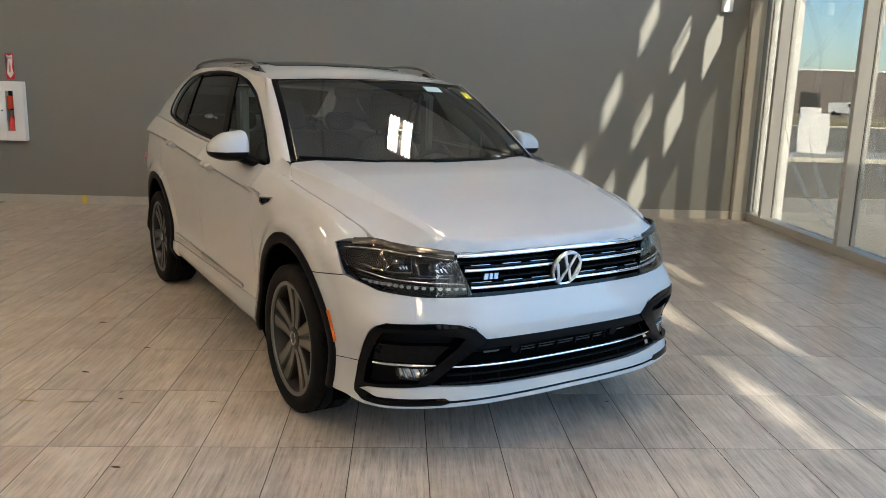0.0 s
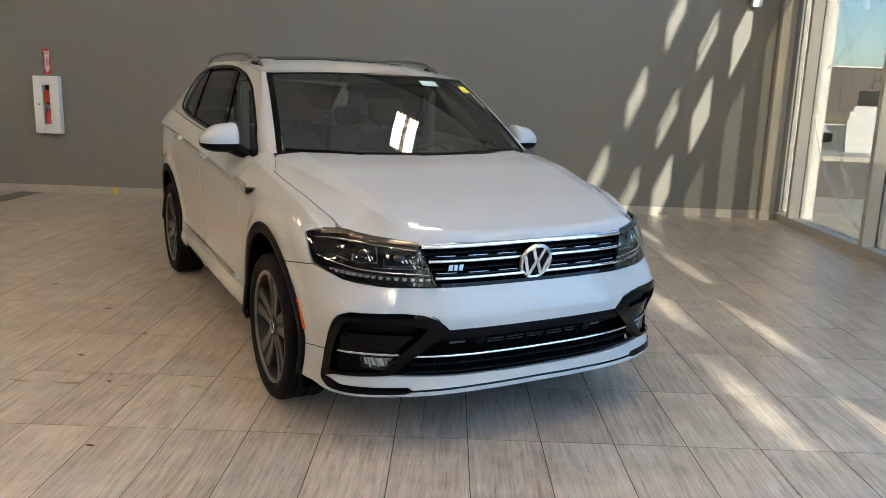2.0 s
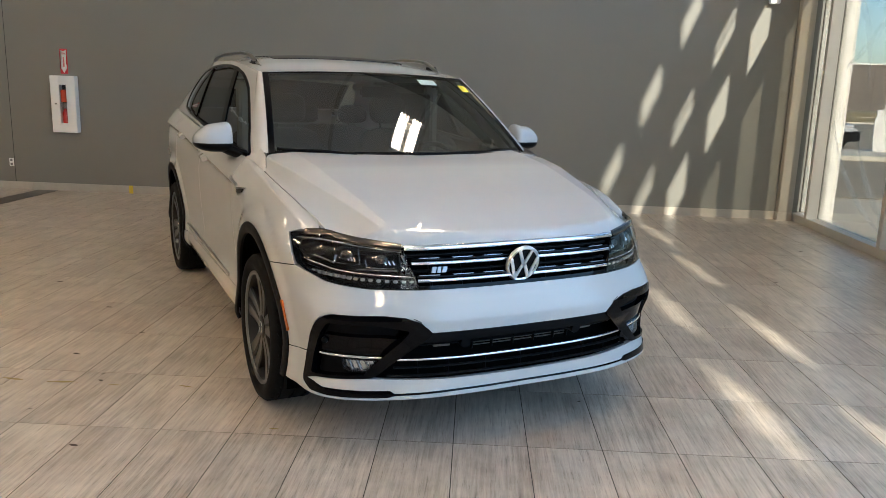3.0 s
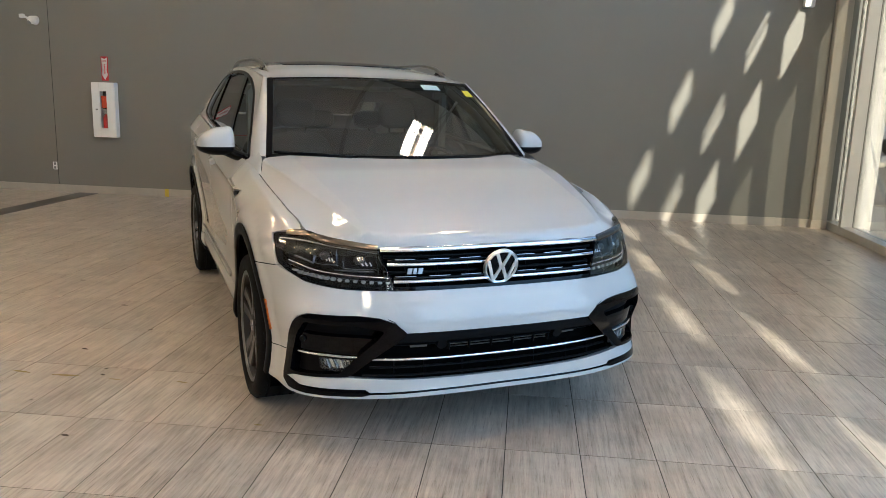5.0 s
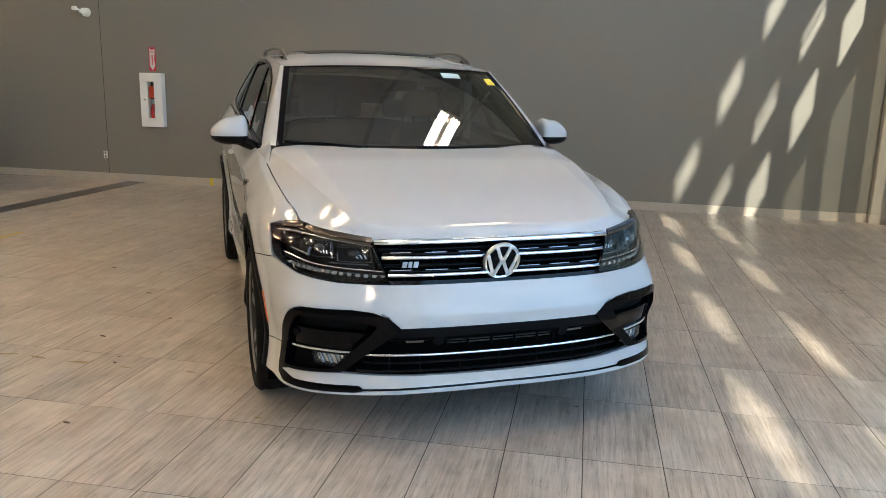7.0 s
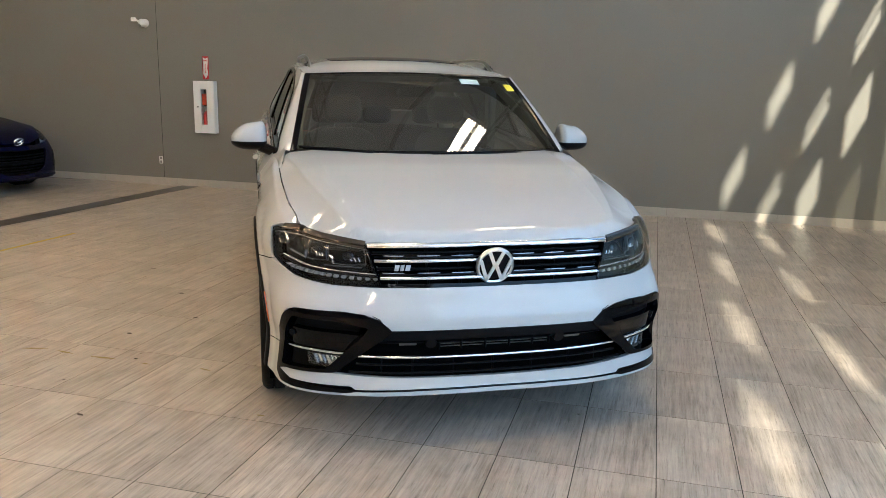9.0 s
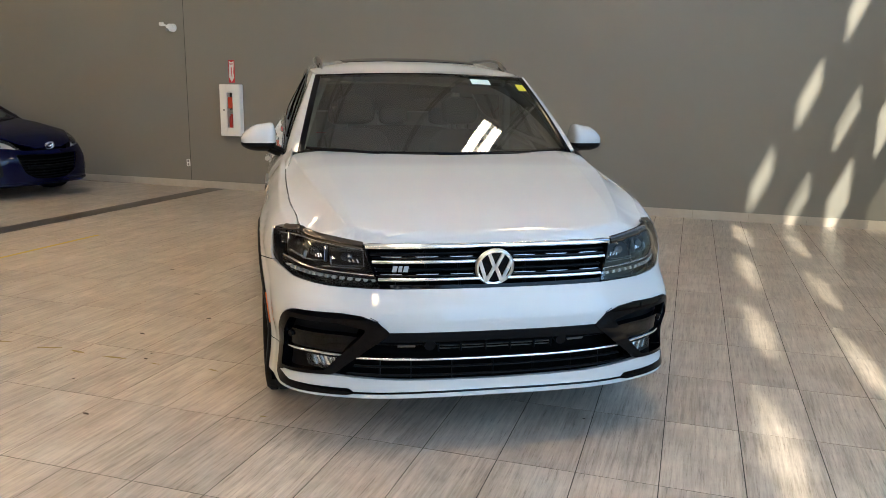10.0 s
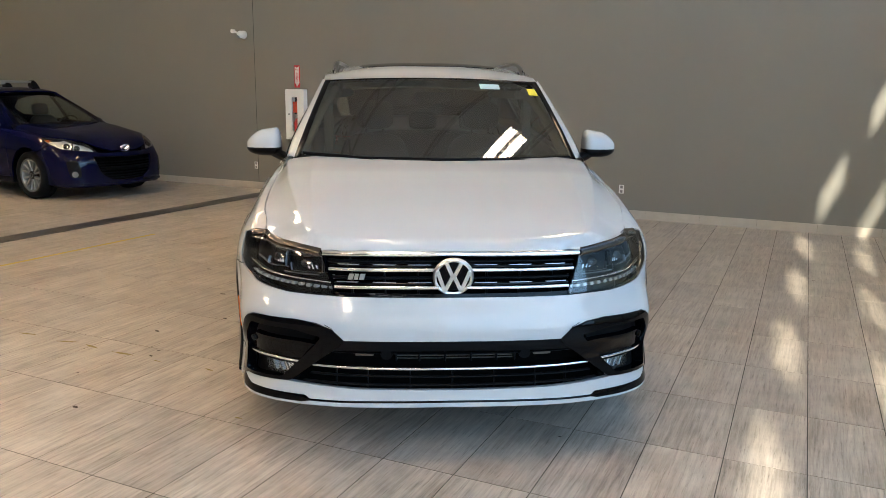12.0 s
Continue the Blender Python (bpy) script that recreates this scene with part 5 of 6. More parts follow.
for sg in (-1, 1):
    bm = bmesh.new()
    add_box(bm, sg * 0.70 - 0.03, 2.44, 1.0, sg * 0.70 + 0.03, 2.55, 1.57, bevel=0.015)
    add_box(bm, sg * 0.64 - 0.04, 2.4, 1.52, sg * 0.64 + 0.04, 4.0, 1.58, bevel=0.015)
    part("inner_pillar", bm, M_LINER, cabin)
    bm = bmesh.new()
    add_cyl(bm, (sg * 0.80, 1.52, 1.17), (sg * 0.70, 1.86, 1.43), 0.03, 0.026, seg=14)
    add_cyl(bm, (sg * 0.70, 1.86, 1.43), (sg * 0.625, 2.16, 1.58), 0.026, 0.024, seg=14)
    part("pillar_trim", bm, M_LINER, cabin, smooth=True)


# ---- the dark blue hatchback ----
M_BLUE = car_paint("dark_blue_pearl", (0.0015, 0.0025, 0.024))
M_BLUE.node_tree.nodes["Principled BSDF"].inputs["Coat Weight"].default_value = 0.5
M_REFLECT_SOFT = mat("soft_reflector", (0.8, 0.8, 0.8), 0.45, 0.6)
M_SILVER = mat("silver_alloy", (0.45, 0.45, 0.46), 0.3, 0.9)
hatch = empty("hatchback", pose(-7.02, 8.68, 0, 0, 0, 86), "dark blue hatchback with roof bars, parked along the wall", "car")
H = HATCH
hy = H.s_of_y
HF, HR, HZ, HA = 0.97, 3.70, 0.335, 0.40


def arch_h(cy, r, a0, a1, n=18):
    return [(hy(y), z) for y, z in arc_pts(cy, HZ, r, a0, a1, n)]


half = [(0, 0.655), (0.35, 0.66), (0.6, 0.687), (0.96, 0.714), (1.1, 0.765), (1.13, 0.777)] + arch_h(HF, HA, 125, 196, 10) + [(0.95, 0.178), (0.6, 0.19), (0, 0.2)]
mouth = rounded(both([(0, 0.59), (0.5, 0.612), (0.455, 0.5), (0.40, 0.37), (0.26, 0.295), (0, 0.275)]), 0.02)
skin("bumper", H.body, both(half), M_BLUE, hatch, 0.04, [mouth], thick=0.03)
gh = new("grille")
gh.parent = hatch
skin("grille_back", H.body, both([(0, 0.62), (0.56, 0.64), (0.46, 0.3), (0, 0.25)]), M_DARK, gh, 0.06, thick=0, lift=-0.06)
for z in (0.54, 0.50, 0.46, 0.42, 0.38, 0.34, 0.305):
    r = 0.46 if z > 0.45 else 0.46 - (0.45 - z) * 1.1
    bead("slat", H.body, [(-r, z), (0, z - 0.008), (r, z)], 0.014, 0.014, M_PLASTIC, gh, lift=-0.03)
bead("grille_edge", H.body, mouth, 0.016, 0.01, M_GLOSS, gh, closed=True, lift=-0.004)
bead("plate_bar", H.body, [(-0.36, 0.445), (0, 0.44), (0.36, 0.445)], 0.035, 0.02, M_PLASTIC, gh, lift=-0.012)
bead("chin", H.body, [(-0.85, 0.218), (-0.4, 0.228), (0, 0.232), (0.4, 0.228), (0.85, 0.218)], 0.03, 0.012, M_BLUE, hatch)
hb = H.body(0, 0.69)
em = new("badge")
em.parent = hatch
em.matrix_local = Matrix.Translation((0, hb.y - 0.03, 0.716)) @ Matrix.Rotation(radians(-90), 4, "Z") @ Matrix.Rotation(radians(35), 4, "Y") @ Matrix.Diagonal((1, 1.3, 1, 1))
part("badge_ring", spin_profile([(-0.01, 0.047), (-0.01, 0.06), (0.01, 0.058), (0.014, 0.053), (0.01, 0.047), (-0.01, 0.047)], 40), M_CHROME, em, smooth=True, angle=60)
for a in (-1, 1):
    part("badge_bar", box(-0.004, -0.005, -0.03, 0.008, 0.005, 0.03, bevel=0.002, m=Matrix.Translation((0, a * 0.021, 0.004)) @ Matrix.Rotation(radians(a * -42), 4, "X")), M_CHROME, em)
LAMP_H = [(0.42, 0.672), (0.6, 0.694), (0.96, 0.722), (1.11, 0.776), (1.34, 0.870), (0.99, 0.854), (0.6, 0.80), (0.52, 0.76)]
for sg in (-1, 1):
    mir = (lambda fn: (lambda u, v: fn(-u, v)))(H.body) if sg < 0 else H.body
    flip = sg < 0
    lamp = new("headlamp")
    lamp.parent = hatch
    tagged(lamp, "clear swept-back headlamp with an amber end")
    loop = rounded(LAMP_H, 0.02)
    skin("housing", mir, loop, M_REFLECT_SOFT, lamp, 0.04, thick=0, lift=-0.05, flip=flip)
    skin("lens", mir, loop, M_LENS, lamp, 0.04, thick=0.004, lift=0.002, flip=flip)
    bead("frame", mir, loop, 0.012, 0.05, M_HOUSING, lamp, lift=-0.05, closed=True, flip=flip)
    skin("indicator", mir, rounded([(1.2, 0.828), (1.31, 0.867), (1.18, 0.862)], 0.008), M_AMBER, lamp, 0.03, thick=0.01, lift=-0.03, flip=flip)
    for u, z, r in ((0.72, 0.755, 0.042), (0.90, 0.785, 0.046)):
        p, n = mir(u, z), normal_at(mir, u, z) * (-1 if flip else 1)
        bm = bmesh.new()
        bmesh.ops.create_uvsphere(bm, u_segments=20, v_segments=12, radius=r)
        bmesh.ops.translate(bm, verts=bm.verts, vec=p - n * 0.05)
        part("projector_lens", bm, M_BULB if u > 0.7 else M_CRYSTAL, lamp, smooth=True)
    bead("divider", mir, [(0.80, 0.715), (0.82, 0.825)], 0.02, 0.03, M_HOUSING, lamp, lift=-0.045, flip=flip)
    rec = skin("fog_recess", mir, rounded([(0.87, 0.555), (0.82, 0.335), (0.68, 0.33), (0.675, 0.45), (0.72, 0.565)], 0.03), M_PLASTIC, hatch, 0.03, thick=0.01, lift=0.003, flip=flip, label="black fog lamp recess")
    p, n = mir(0.755, 0.378), normal_at(mir, 0.755, 0.378) * (-1 if flip else 1)
    part("fog_lamp", cyl(p - n * 0.02, p + n * 0.01, 0.042, seg=24), M_CRYSTAL, rec, smooth=True)
    tl = lambda a, b, n: [(hy(a + (b - a) * i / n), H.top(a + (b - a) * i / n) - 0.004) for i in range(n + 1)]
    fen = [(1.13, 0.78), (1.345, 0.868), (1.0, 0.860)] + tl(0.55, 1.42, 8) + [(hy(1.422), 0.28), (hy(1.38), 0.28)] + arch_h(HF, HA, -6, 123, 16)
    skin("fender", mir, fen, M_BLUE, hatch, 0.035, thick=0.02, flip=flip)
    for nm, a, b in (("front_door", 1.43, 2.48), ("rear_door", 2.487, 3.38)):
        d = skin(nm, mir, [(hy(a), 0.30)] + tl(a, b, 5) + [(hy(b), 0.30)], M_BLUE, hatch, 0.05, thick=0.02, flip=flip)
        z = H.top(b) - 0.16
        bead("handle", mir, [(hy(b - 0.26), z - 0.005), (hy(b - 0.06), z)], 0.03, 0.012, M_BLUE, d, lift=0.025, flip=flip)
    skin("sill", mir, [(hy(1.38), 0.295), (hy(3.3), 0.295), (hy(3.28), 0.2), (hy(1.40), 0.2)], M_PLASTIC, hatch, 0.06, thick=0.03, flip=flip)
    quarter = arch_h(HR, HA, -6, 140, 16) + [(hy(3.39), 0.6)] + tl(3.39, 4.3, 5) + [(hy(4.3), 0.3)]
    skin("quarter_panel", mir, quarter, M_BLUE, hatch, 0.05, thick=0.02, flip=flip)
    skin("tail_panel", mir, [(hy(4.305), H.top(4.3)), (H.length, 1.075), (H.length, 0.25), (hy(4.305), 0.28)], M_BLUE, hatch, 0.06, thick=0.02, flip=flip)
    skin("tail_lamp", mir, [(hy(4.2), 0.9), (H.length - 0.35, 0.92), (H.length - 0.35, 1.02), (hy(4.2), 1.03)], M_RED, hatch, 0.05, thick=0.02, lift=0.008, flip=flip)
    for cy in (HF, HR):
        bm = bmesh.new()
        ring = arc_pts(cy, HZ, HA + 0.015, -14, 200, 22)
        inner = [bm.verts.new((sg * 0.58, y, z)) for y, z in ring]
        outer = [bm.verts.new((sg * (H.body(hy(y), max(z, 0.24)).x - 0.012), y, z)) for y, z in ring]
        for i in range(len(ring) - 1):
            bm.faces.new((inner[i], inner[i + 1], outer[i + 1], outer[i]))
        bm.faces.new(inner)
        part("wheel_liner", bm, M_DARK, hatch)
        wheel(hatch, sg * 0.775, cy, HZ, 0.335, sg, 0.232, 6, (M_SILVER, M_SILVER), 0.55, (0.02, 0.04))
    cab = (lambda q: (lambda y, z: H.cabin(y, z, q)))(sg)
    loop = [(1.42, H.top(1.42)), (1.76, 1.17), (2.03, 1.33), (2.26, 1.462), (2.5, H.k["roof_z"](2.5)), (3.1, H.k["roof_z"](3.1)), (3.8, H.k["roof_z"](3.8)), (4.15, 1.30), (4.45, H.top(4.45))] + [(y, H.top(y) + 0.002) for y in (3.9, 3.2, 2.6, 2.0)]
    glass = [(1.66, 1.0), (1.97, 1.21), (2.28, 1.40), (2.6, 1.445), (3.05, 1.43), (3.5, 1.36), (3.8, 1.2), (3.7, 1.105), (2.6, 1.045)]
    fr = skin("side_frame", cab, loop, M_BLUE, hatch, 0.06, [rounded(glass, 0.06)], thick=0.02, flip=flip)
    skin("side_window", cab, glass, M_SIDEGLASS, fr, 0.08, thick=0, lift=-0.012, flip=flip)
    skin("pillar_cover", cab, [(2.45, 1.04), (2.53, 1.04), (2.56, 1.43), (2.48, 1.43)], M_GLOSS, fr, 0.06, thick=0.01, lift=-0.006, flip=flip)
    edge_h = curve([(H.top(1.42), 1.42), (1.17, 1.76), (1.33, 2.03), (1.462, 2.26)])
    loft("roof_pillar", lambda t, q=sg: H.screen(q, t), lambda t, q=sg: H.cabin(edge_h(max(H.screen(1, t).z, H.top(1.42))), max(H.screen(1, t).z, H.top(1.42)), q), 0.01, M_BLUE, hatch, sg > 0)
    mr = new("door_mirror")
    mr.parent = hatch
    part("mirror_cap", cushion(sg * 0.93, 1.9, 1.02, 0.17, 0.12, 0.14, 0, 0.75), M_BLUE, mr, smooth=True, angle=80)
    part("mirror_arm", cushion(sg * 0.85, 1.88, 0.99, 0.14, 0.04, 0.08, 0, 0.8), M_PLASTIC, mr, smooth=True, angle=80)
hp = [(H.edge(y)[0] - 0.005, y) for y in (0.6, 0.8, 1.0, 1.2, 1.33)]
fe = [H.body(u, z) for u, z in ((0.42, 0.678), (0.52, 0.765), (0.6, 0.805), (0.99, 0.858))]
skin("hood", H.hood, both([(0, 0.05), (0.2, 0.055)] + [(p.x, p.y) for p in fe] + hp + [(0.74, 1.44), (0.4, 1.32), (0, 1.27)]), M_BLUE, hatch, 0.05, thick=0.02, label="dark blue hood")
skin("windscreen", H.screen, [(-0.985, 0.02), (0.985, 0.02), (0.98, 0.985), (-0.98, 0.985)], M_SIDEGLASS, hatch, 0.08, thick=0)
bead("screen_edge", H.screen, [(-0.985, 0.0), (-0.98, 0.99), (0.98, 0.99), (0.985, 0.0)], 0.03, 0.008, M_GLOSS, hatch, lift=-0.004)
skin("cowl", H.screen, [(-1, -0.1), (1, -0.1), (0.99, 0.04), (-0.99, 0.04)], M_PLASTIC, hatch, 0.06, thick=0.02)
skin("roof", H.roof, both([(0, 2.15), (0.98, 2.25), (1.0, 2.6), (1.0, 3.4), (0.97, 4.0), (0, 4.1)]), M_BLUE, hatch, 0.1, thick=0.02)
bm = bmesh.new()
lo = [bm.verts.new((x * 0.74, 4.52 - 0.12 * abs(x), 1.07)) for x in (-1, -0.5, 0, 0.5, 1)]
hi = [bm.verts.new((x * 0.5, 4.08 - 0.06 * abs(x), 1.40 - 0.03 * abs(x))) for x in (-1, -0.5, 0, 0.5, 1)]
for i in range(4):
    bm.faces.new((lo[i], lo[i + 1], hi[i + 1], hi[i]))
bmesh.ops.solidify(bm, geom=list(bm.faces), thickness=0.01)
part("tailgate_glass", bm, M_GLOSS, hatch, smooth=True)
bm = bmesh.new()
add_box(bm, -0.58, 0.2, 0.2, 0.58, 4.4, 0.4)
add_box(bm, -0.78, 1.42, 0.2, 0.78, 3.25, 0.42)
add_box(bm, -0.6, 0.25, 0.4, 0.6, 1.1, 0.62)
part("underbody", bm, M_DARK, hatch)
part("bulkhead", box(-0.72, 1.16, 0.4, 0.72, 1.24, 0.96), M_DARK, hatch)
part("dashboard", cushion(0, 1.55, 0.9, 1.4, 0.2, 0.5, 0), M_CABIN, hatch, smooth=True, angle=80)
for sx in (-0.36, 0.36):
    part("seat_back", cushion(sx, 2.4, 0.82, 0.48, 0.62, 0.16, 18), M_LEATHER, hatch, smooth=True, angle=80)
    part("headrest", cushion(sx, 2.54, 1.21, 0.27, 0.19, 0.11, 10), M_LEATHER, hatch, smooth=True, angle=80)
    for d in (-0.06, 0.06):
        part("headrest_post", cyl((sx + d, 2.5, 1.08), (sx + d, 2.53, 1.16), 0.007, seg=8), M_CHROME, hatch)
part("rear_seat", cushion(0, 3.3, 0.8, 1.2, 0.55, 0.18, 18), M_LEATHER, hatch, smooth=True, angle=80)
bm = bmesh.new()
m = Matrix.Translation((0.36, 1.84, 0.96)) @ Matrix.Rotation(radians(-65), 4, "X")
rings = []
for i in range(30):
    a = i * math.pi / 15
    rings.append([bm.verts.new(m @ Vector(((0.18 + 0.014 * math.cos(b)) * math.cos(a), (0.18 + 0.014 * math.cos(b)) * math.sin(a), 0.014 * math.sin(b)))) for b in (j * math.pi / 3 for j in range(6))])
for i in range(30):
    for j in range(6):
        bm.faces.new((rings[i][j], rings[i][(j + 1) % 6], rings[(i + 1) % 30][(j + 1) % 6], rings[(i + 1) % 30][j]))
add_box(bm, -0.17, -0.03, -0.02, 0.17, 0.03, 0.01, bevel=0.01, m=m)
part("steering_wheel", bm, M_LEATHER, hatch, smooth=True)
def foot(sx, y, z):
    """A wedge that widens down to the roof's edge."""
    bm, rings = bmesh.new(), []
    for x, zz, d in ((0.40, z + 0.15, 0.04), (0.43, z + 0.152, 0.045), (0.475, z + 0.11, 0.055), (0.54, z - 0.03, 0.075), (0.42, z - 0.03, 0.075), (0.38, z + 0.09, 0.05)):
        rings.append([bm.verts.new((sx * x, y + q, zz)) for q in (-d, d)])
    for i in range(6):
        a, b = rings[i], rings[(i + 1) % 6]
        bm.faces.new((a[0], a[1], b[1], b[0]))
    bm.faces.new([q[0] for q in rings])
    bm.faces.new([q[1] for q in reversed(rings)])
    bmesh.ops.recalc_face_normals(bm, faces=bm.faces)
    return bm


for y in (2.78, 3.5):
    zr = H.roof(0.95, y).z
    rb = new("roof_bar")
    rb.parent = hatch
    tagged(rb, "silver roof bar on black feet")
    part("bar", box(-0.44, y - 0.03, zr + 0.11, 0.44, y + 0.03, zr + 0.145, bevel=0.01), M_SILVER, rb)
    for sx in (-1, 1):
        part("foot", foot(sx, y, zr), M_PLASTIC, rb, smooth=True, angle=80)


# ---- wall fixtures ----
M_SIGNRED = worn("sign_red", (0.50, 0.02, 0.03), 0.45, 0.05, 20, 80, 0)
M_SIGNWHITE = worn("sign_white", (0.8, 0.76, 0.74), 0.45, 0.04, 20, 80, 0)
M_ORANGE = worn("orange_tag", (0.85, 0.09, 0.02), 0.5, 0.05, 20, 80, 0)
M_GREY = mat("mid_grey_plastic", (0.2, 0.2, 0.2), 0.5)

cab = empty("fire_extinguisher_cabinet", pose(-5.24, WALL_Y, 0.815), "white metal wall cabinet with a slot window", "cabinet")
bm = bmesh.new()
W2, H2, DP = 0.172, 0.755, 0.10
add_box(bm, -W2, -DP, 0, -0.052, 0, H2, bevel=0.006)
add_box(bm, 0.046, -DP, 0, W2, 0, H2, bevel=0.006)
add_box(bm, -0.06, -DP + 0.0005, 0, 0.055, 0, 0.125, bevel=0.004)
add_box(bm, -0.06, -DP + 0.0005, 0.635, 0.055, 0, H2, bevel=0.004)
part("door", bm, M_WHITE_METAL, cab)
part("back_plate", box(-0.06, -0.012, 0.12, 0.055, -0.004, 0.64), M_GASKET, cab)
part("slot_glass", box(-0.053, -DP + 0.012, 0.124, 0.047, -DP + 0.014, 0.636), M_LENS, cab)
part("latch", box(-0.118, -DP - 0.004, 0.372, -0.085, -DP, 0.392, bevel=0.002), M_GREY, cab)
part("lower_flange", box(-0.13, -DP - 0.002, 0.048, 0.13, -DP, 0.054), M_WHITE_METAL, cab)
ext = empty("fire_extinguisher", pose(-5.238, WALL_Y - 0.052, 0.82), "red fire extinguisher with an orange inspection tag", "extinguisher")
part("cylinder", spin_profile([(0.0, 0.0), (0.0, 0.036), (0.01, 0.04), (0.26, 0.04), (0.29, 0.028), (0.31, 0.014), (0.33, 0.0)], 24), M_RED, ext, smooth=True).matrix_local = pose(0, 0, 0.0, 0, -90, 0)
part("valve", box(-0.022, -0.03, 0.315, 0.022, 0.03, 0.385, bevel=0.006), M_SATIN, ext)
part("lever", box(-0.012, -0.05, 0.385, 0.012, 0.04, 0.40, bevel=0.004), M_GASKET, ext)
part("tag", box(-0.042, -0.03, 0.40, 0.036, -0.024, 0.565, bevel=0.003), M_ORANGE, ext)
part("collar", box(-0.014, -0.025, 0.40, 0.014, 0.02, 0.57, bevel=0.004), M_GASKET, ext)

sign = empty("fire_sign", pose(-5.248, WALL_Y - 0.0015, 1.595), "red sign with a white arrow pointing down", "sign")
part("plate", box(-0.052, -0.003, 0, 0.052, 0, 0.328), M_SIGNRED, sign)
bm = bmesh.new()
shape = [(0, 0.012), (0.043, 0.075), (0.021, 0.075), (0.021, 0.235), (0.04, 0.245), (0.04, 0.312), (0.0, 0.293), (-0.04, 0.312), (-0.04, 0.245), (-0.021, 0.235), (-0.021, 0.075), (-0.043, 0.075)]
a = [bm.verts.new((x, -0.0045, z)) for x, z in shape]
bm.faces.new(a)
bmesh.ops.triangulate(bm, faces=bm.faces)
bmesh.ops.recalc_face_normals(bm, faces=bm.faces)
bmesh.ops.solidify(bm, geom=list(bm.faces), thickness=0.001)
part("arrow", bm, M_SIGNWHITE, sign)
txt = bpy.data.curves.new("sign_text", "FONT")
txt.body, txt.size, txt.align_x, txt.extrude = "FIRE", 0.036, "CENTER", 0.0004
txt.materials.append(M_SIGNRED)
word = new("sign_text", txt)
word.parent = sign
word.matrix_local = pose(0, -0.0058, 0.254, 90, 0, 0)
bm = bmesh.new()
for i in range(10):
    add_box(bm, -0.011, -0.0058, 0.09 + 0.0135 * i, 0.011, -0.005, 0.098 + 0.0135 * i)
part("small_writing", bm, M_SIGNRED, sign)

for x, z in ((-6.09, 0.376), (-0.243, 0.366)):
    o = empty("wall_outlet", pose(x, WALL_Y, z), "white power outlet low on the grey wall", "outlet", "wall outlets")
    part("plate", box(-0.032, -0.008, -0.055, 0.032, 0, 0.055, bevel=0.003), M_WHITE_METAL, o)
    for dz in (-0.028, 0.028):
        part("socket", box(-0.016, -0.011, dz - 0.018, 0.016, -0.007, dz + 0.018, bevel=0.002), M_GREY, o)

cm = empty("security_camera", pose(-6.24, WALL_Y, 2.39), "white dome security camera on a wall bracket", "camera")
part("mount", cyl((0, 0, 0), (0, -0.045, 0), 0.062, 0.056, seg=28), M_WHITE_METAL, cm, smooth=True)
bm = bmesh.new()
bmesh.ops.create_uvsphere(bm, u_segments=24, v_segments=14, radius=0.056)
bmesh.ops.translate(bm, verts=bm.verts, vec=(0.0, -0.075, 0))
part("dome", bm, M_WHITE_METAL, cm, smooth=True)
part("lens_ring", cyl((-0.012, -0.10, -0.028), (-0.02, -0.135, -0.04), 0.026, 0.022, seg=20), M_GREY, cm, smooth=True)
part("arm", cyl((-0.03, -0.06, 0.01), (-0.1, -0.11, 0.045), 0.014, seg=12), M_WHITE_METAL, cm, smooth=True)
part("sensor_head", box(-0.15, -0.14, 0.02, -0.085, -0.085, 0.075, bevel=0.008), M_WHITE_METAL, cm)
wb = empty("motion_light", pose(3.99, WALL_Y, 2.72), "small white wall box high beside the pilaster", "wall box")
part("case", box(-0.06, -0.1, 0, 0.06, 0, 0.16, bevel=0.008), M_WHITE_METAL, wb)
part("neck", cyl((0, -0.05, 0.16), (0, -0.05, 0.24), 0.02, seg=14), M_GREY, wb, smooth=True)

M_TAPE = worn("yellow_tape", (0.62, 0.47, 0.03), 0.55, 0.2, 18, 150, 0.05)
tagged(mesh_ob("tape_mark", box(-4.43, WALL_Y - 0.0165, 0.002, -4.375, WALL_Y - 0.013, 0.112), M_TAPE), "yellow tape strip stuck on the base tiles", "tape")

# ---- debris on the floor ----
M_LEAF = worn("floor_litter", (0.045, 0.026, 0.014), 0.7, 0.4, 60, 200, 0.2)
M_TAPE_BIT = worn("yellow_tape_bit", (0.30, 0.235, 0.075), 0.7, 0.35, 60, 200, 0.2)
random.seed(7)


def leaf(x, y, size, m, long=1.0):
    bm = bmesh.new()
    n = 7
    rows = []
    for i in range(n):
        t = i / (n - 1)
        wd = size * 0.5 * (math.sin(math.pi * min(1, t * 1.02)) ** 0.8 + 0.05) * random.uniform(0.7, 1.2) / (long ** 0.5)
        up = 0.003 + size * 0.12 * abs(t - 0.5) * random.uniform(0.2, 1.0)
        rows.append([bm.verts.new(((t - 0.5) * size * 2 * long, -wd, up + size * 0.08)), bm.verts.new(((t - 0.5) * size * 2 * long, 0, up)), bm.verts.new(((t - 0.5) * size * 2 * long, wd, up + size * 0.06))])
    for p, q in zip(rows, rows[1:]):
        bm.faces.new((p[0], q[0], q[1], p[1]))
        bm.faces.new((p[1], q[1], q[2], p[2]))
    bmesh.ops.recalc_face_normals(bm, faces=bm.faces)
    ob = mesh_ob("floor_litter", bm, m)
    ob.matrix_world = pose(x, y, 0.0, 0, 0, random.uniform(-25, 25))
    return tagged(ob, "curled litter lying on the tiles, dry brown leaf and yellow tape", "leaf", "dry leaves")


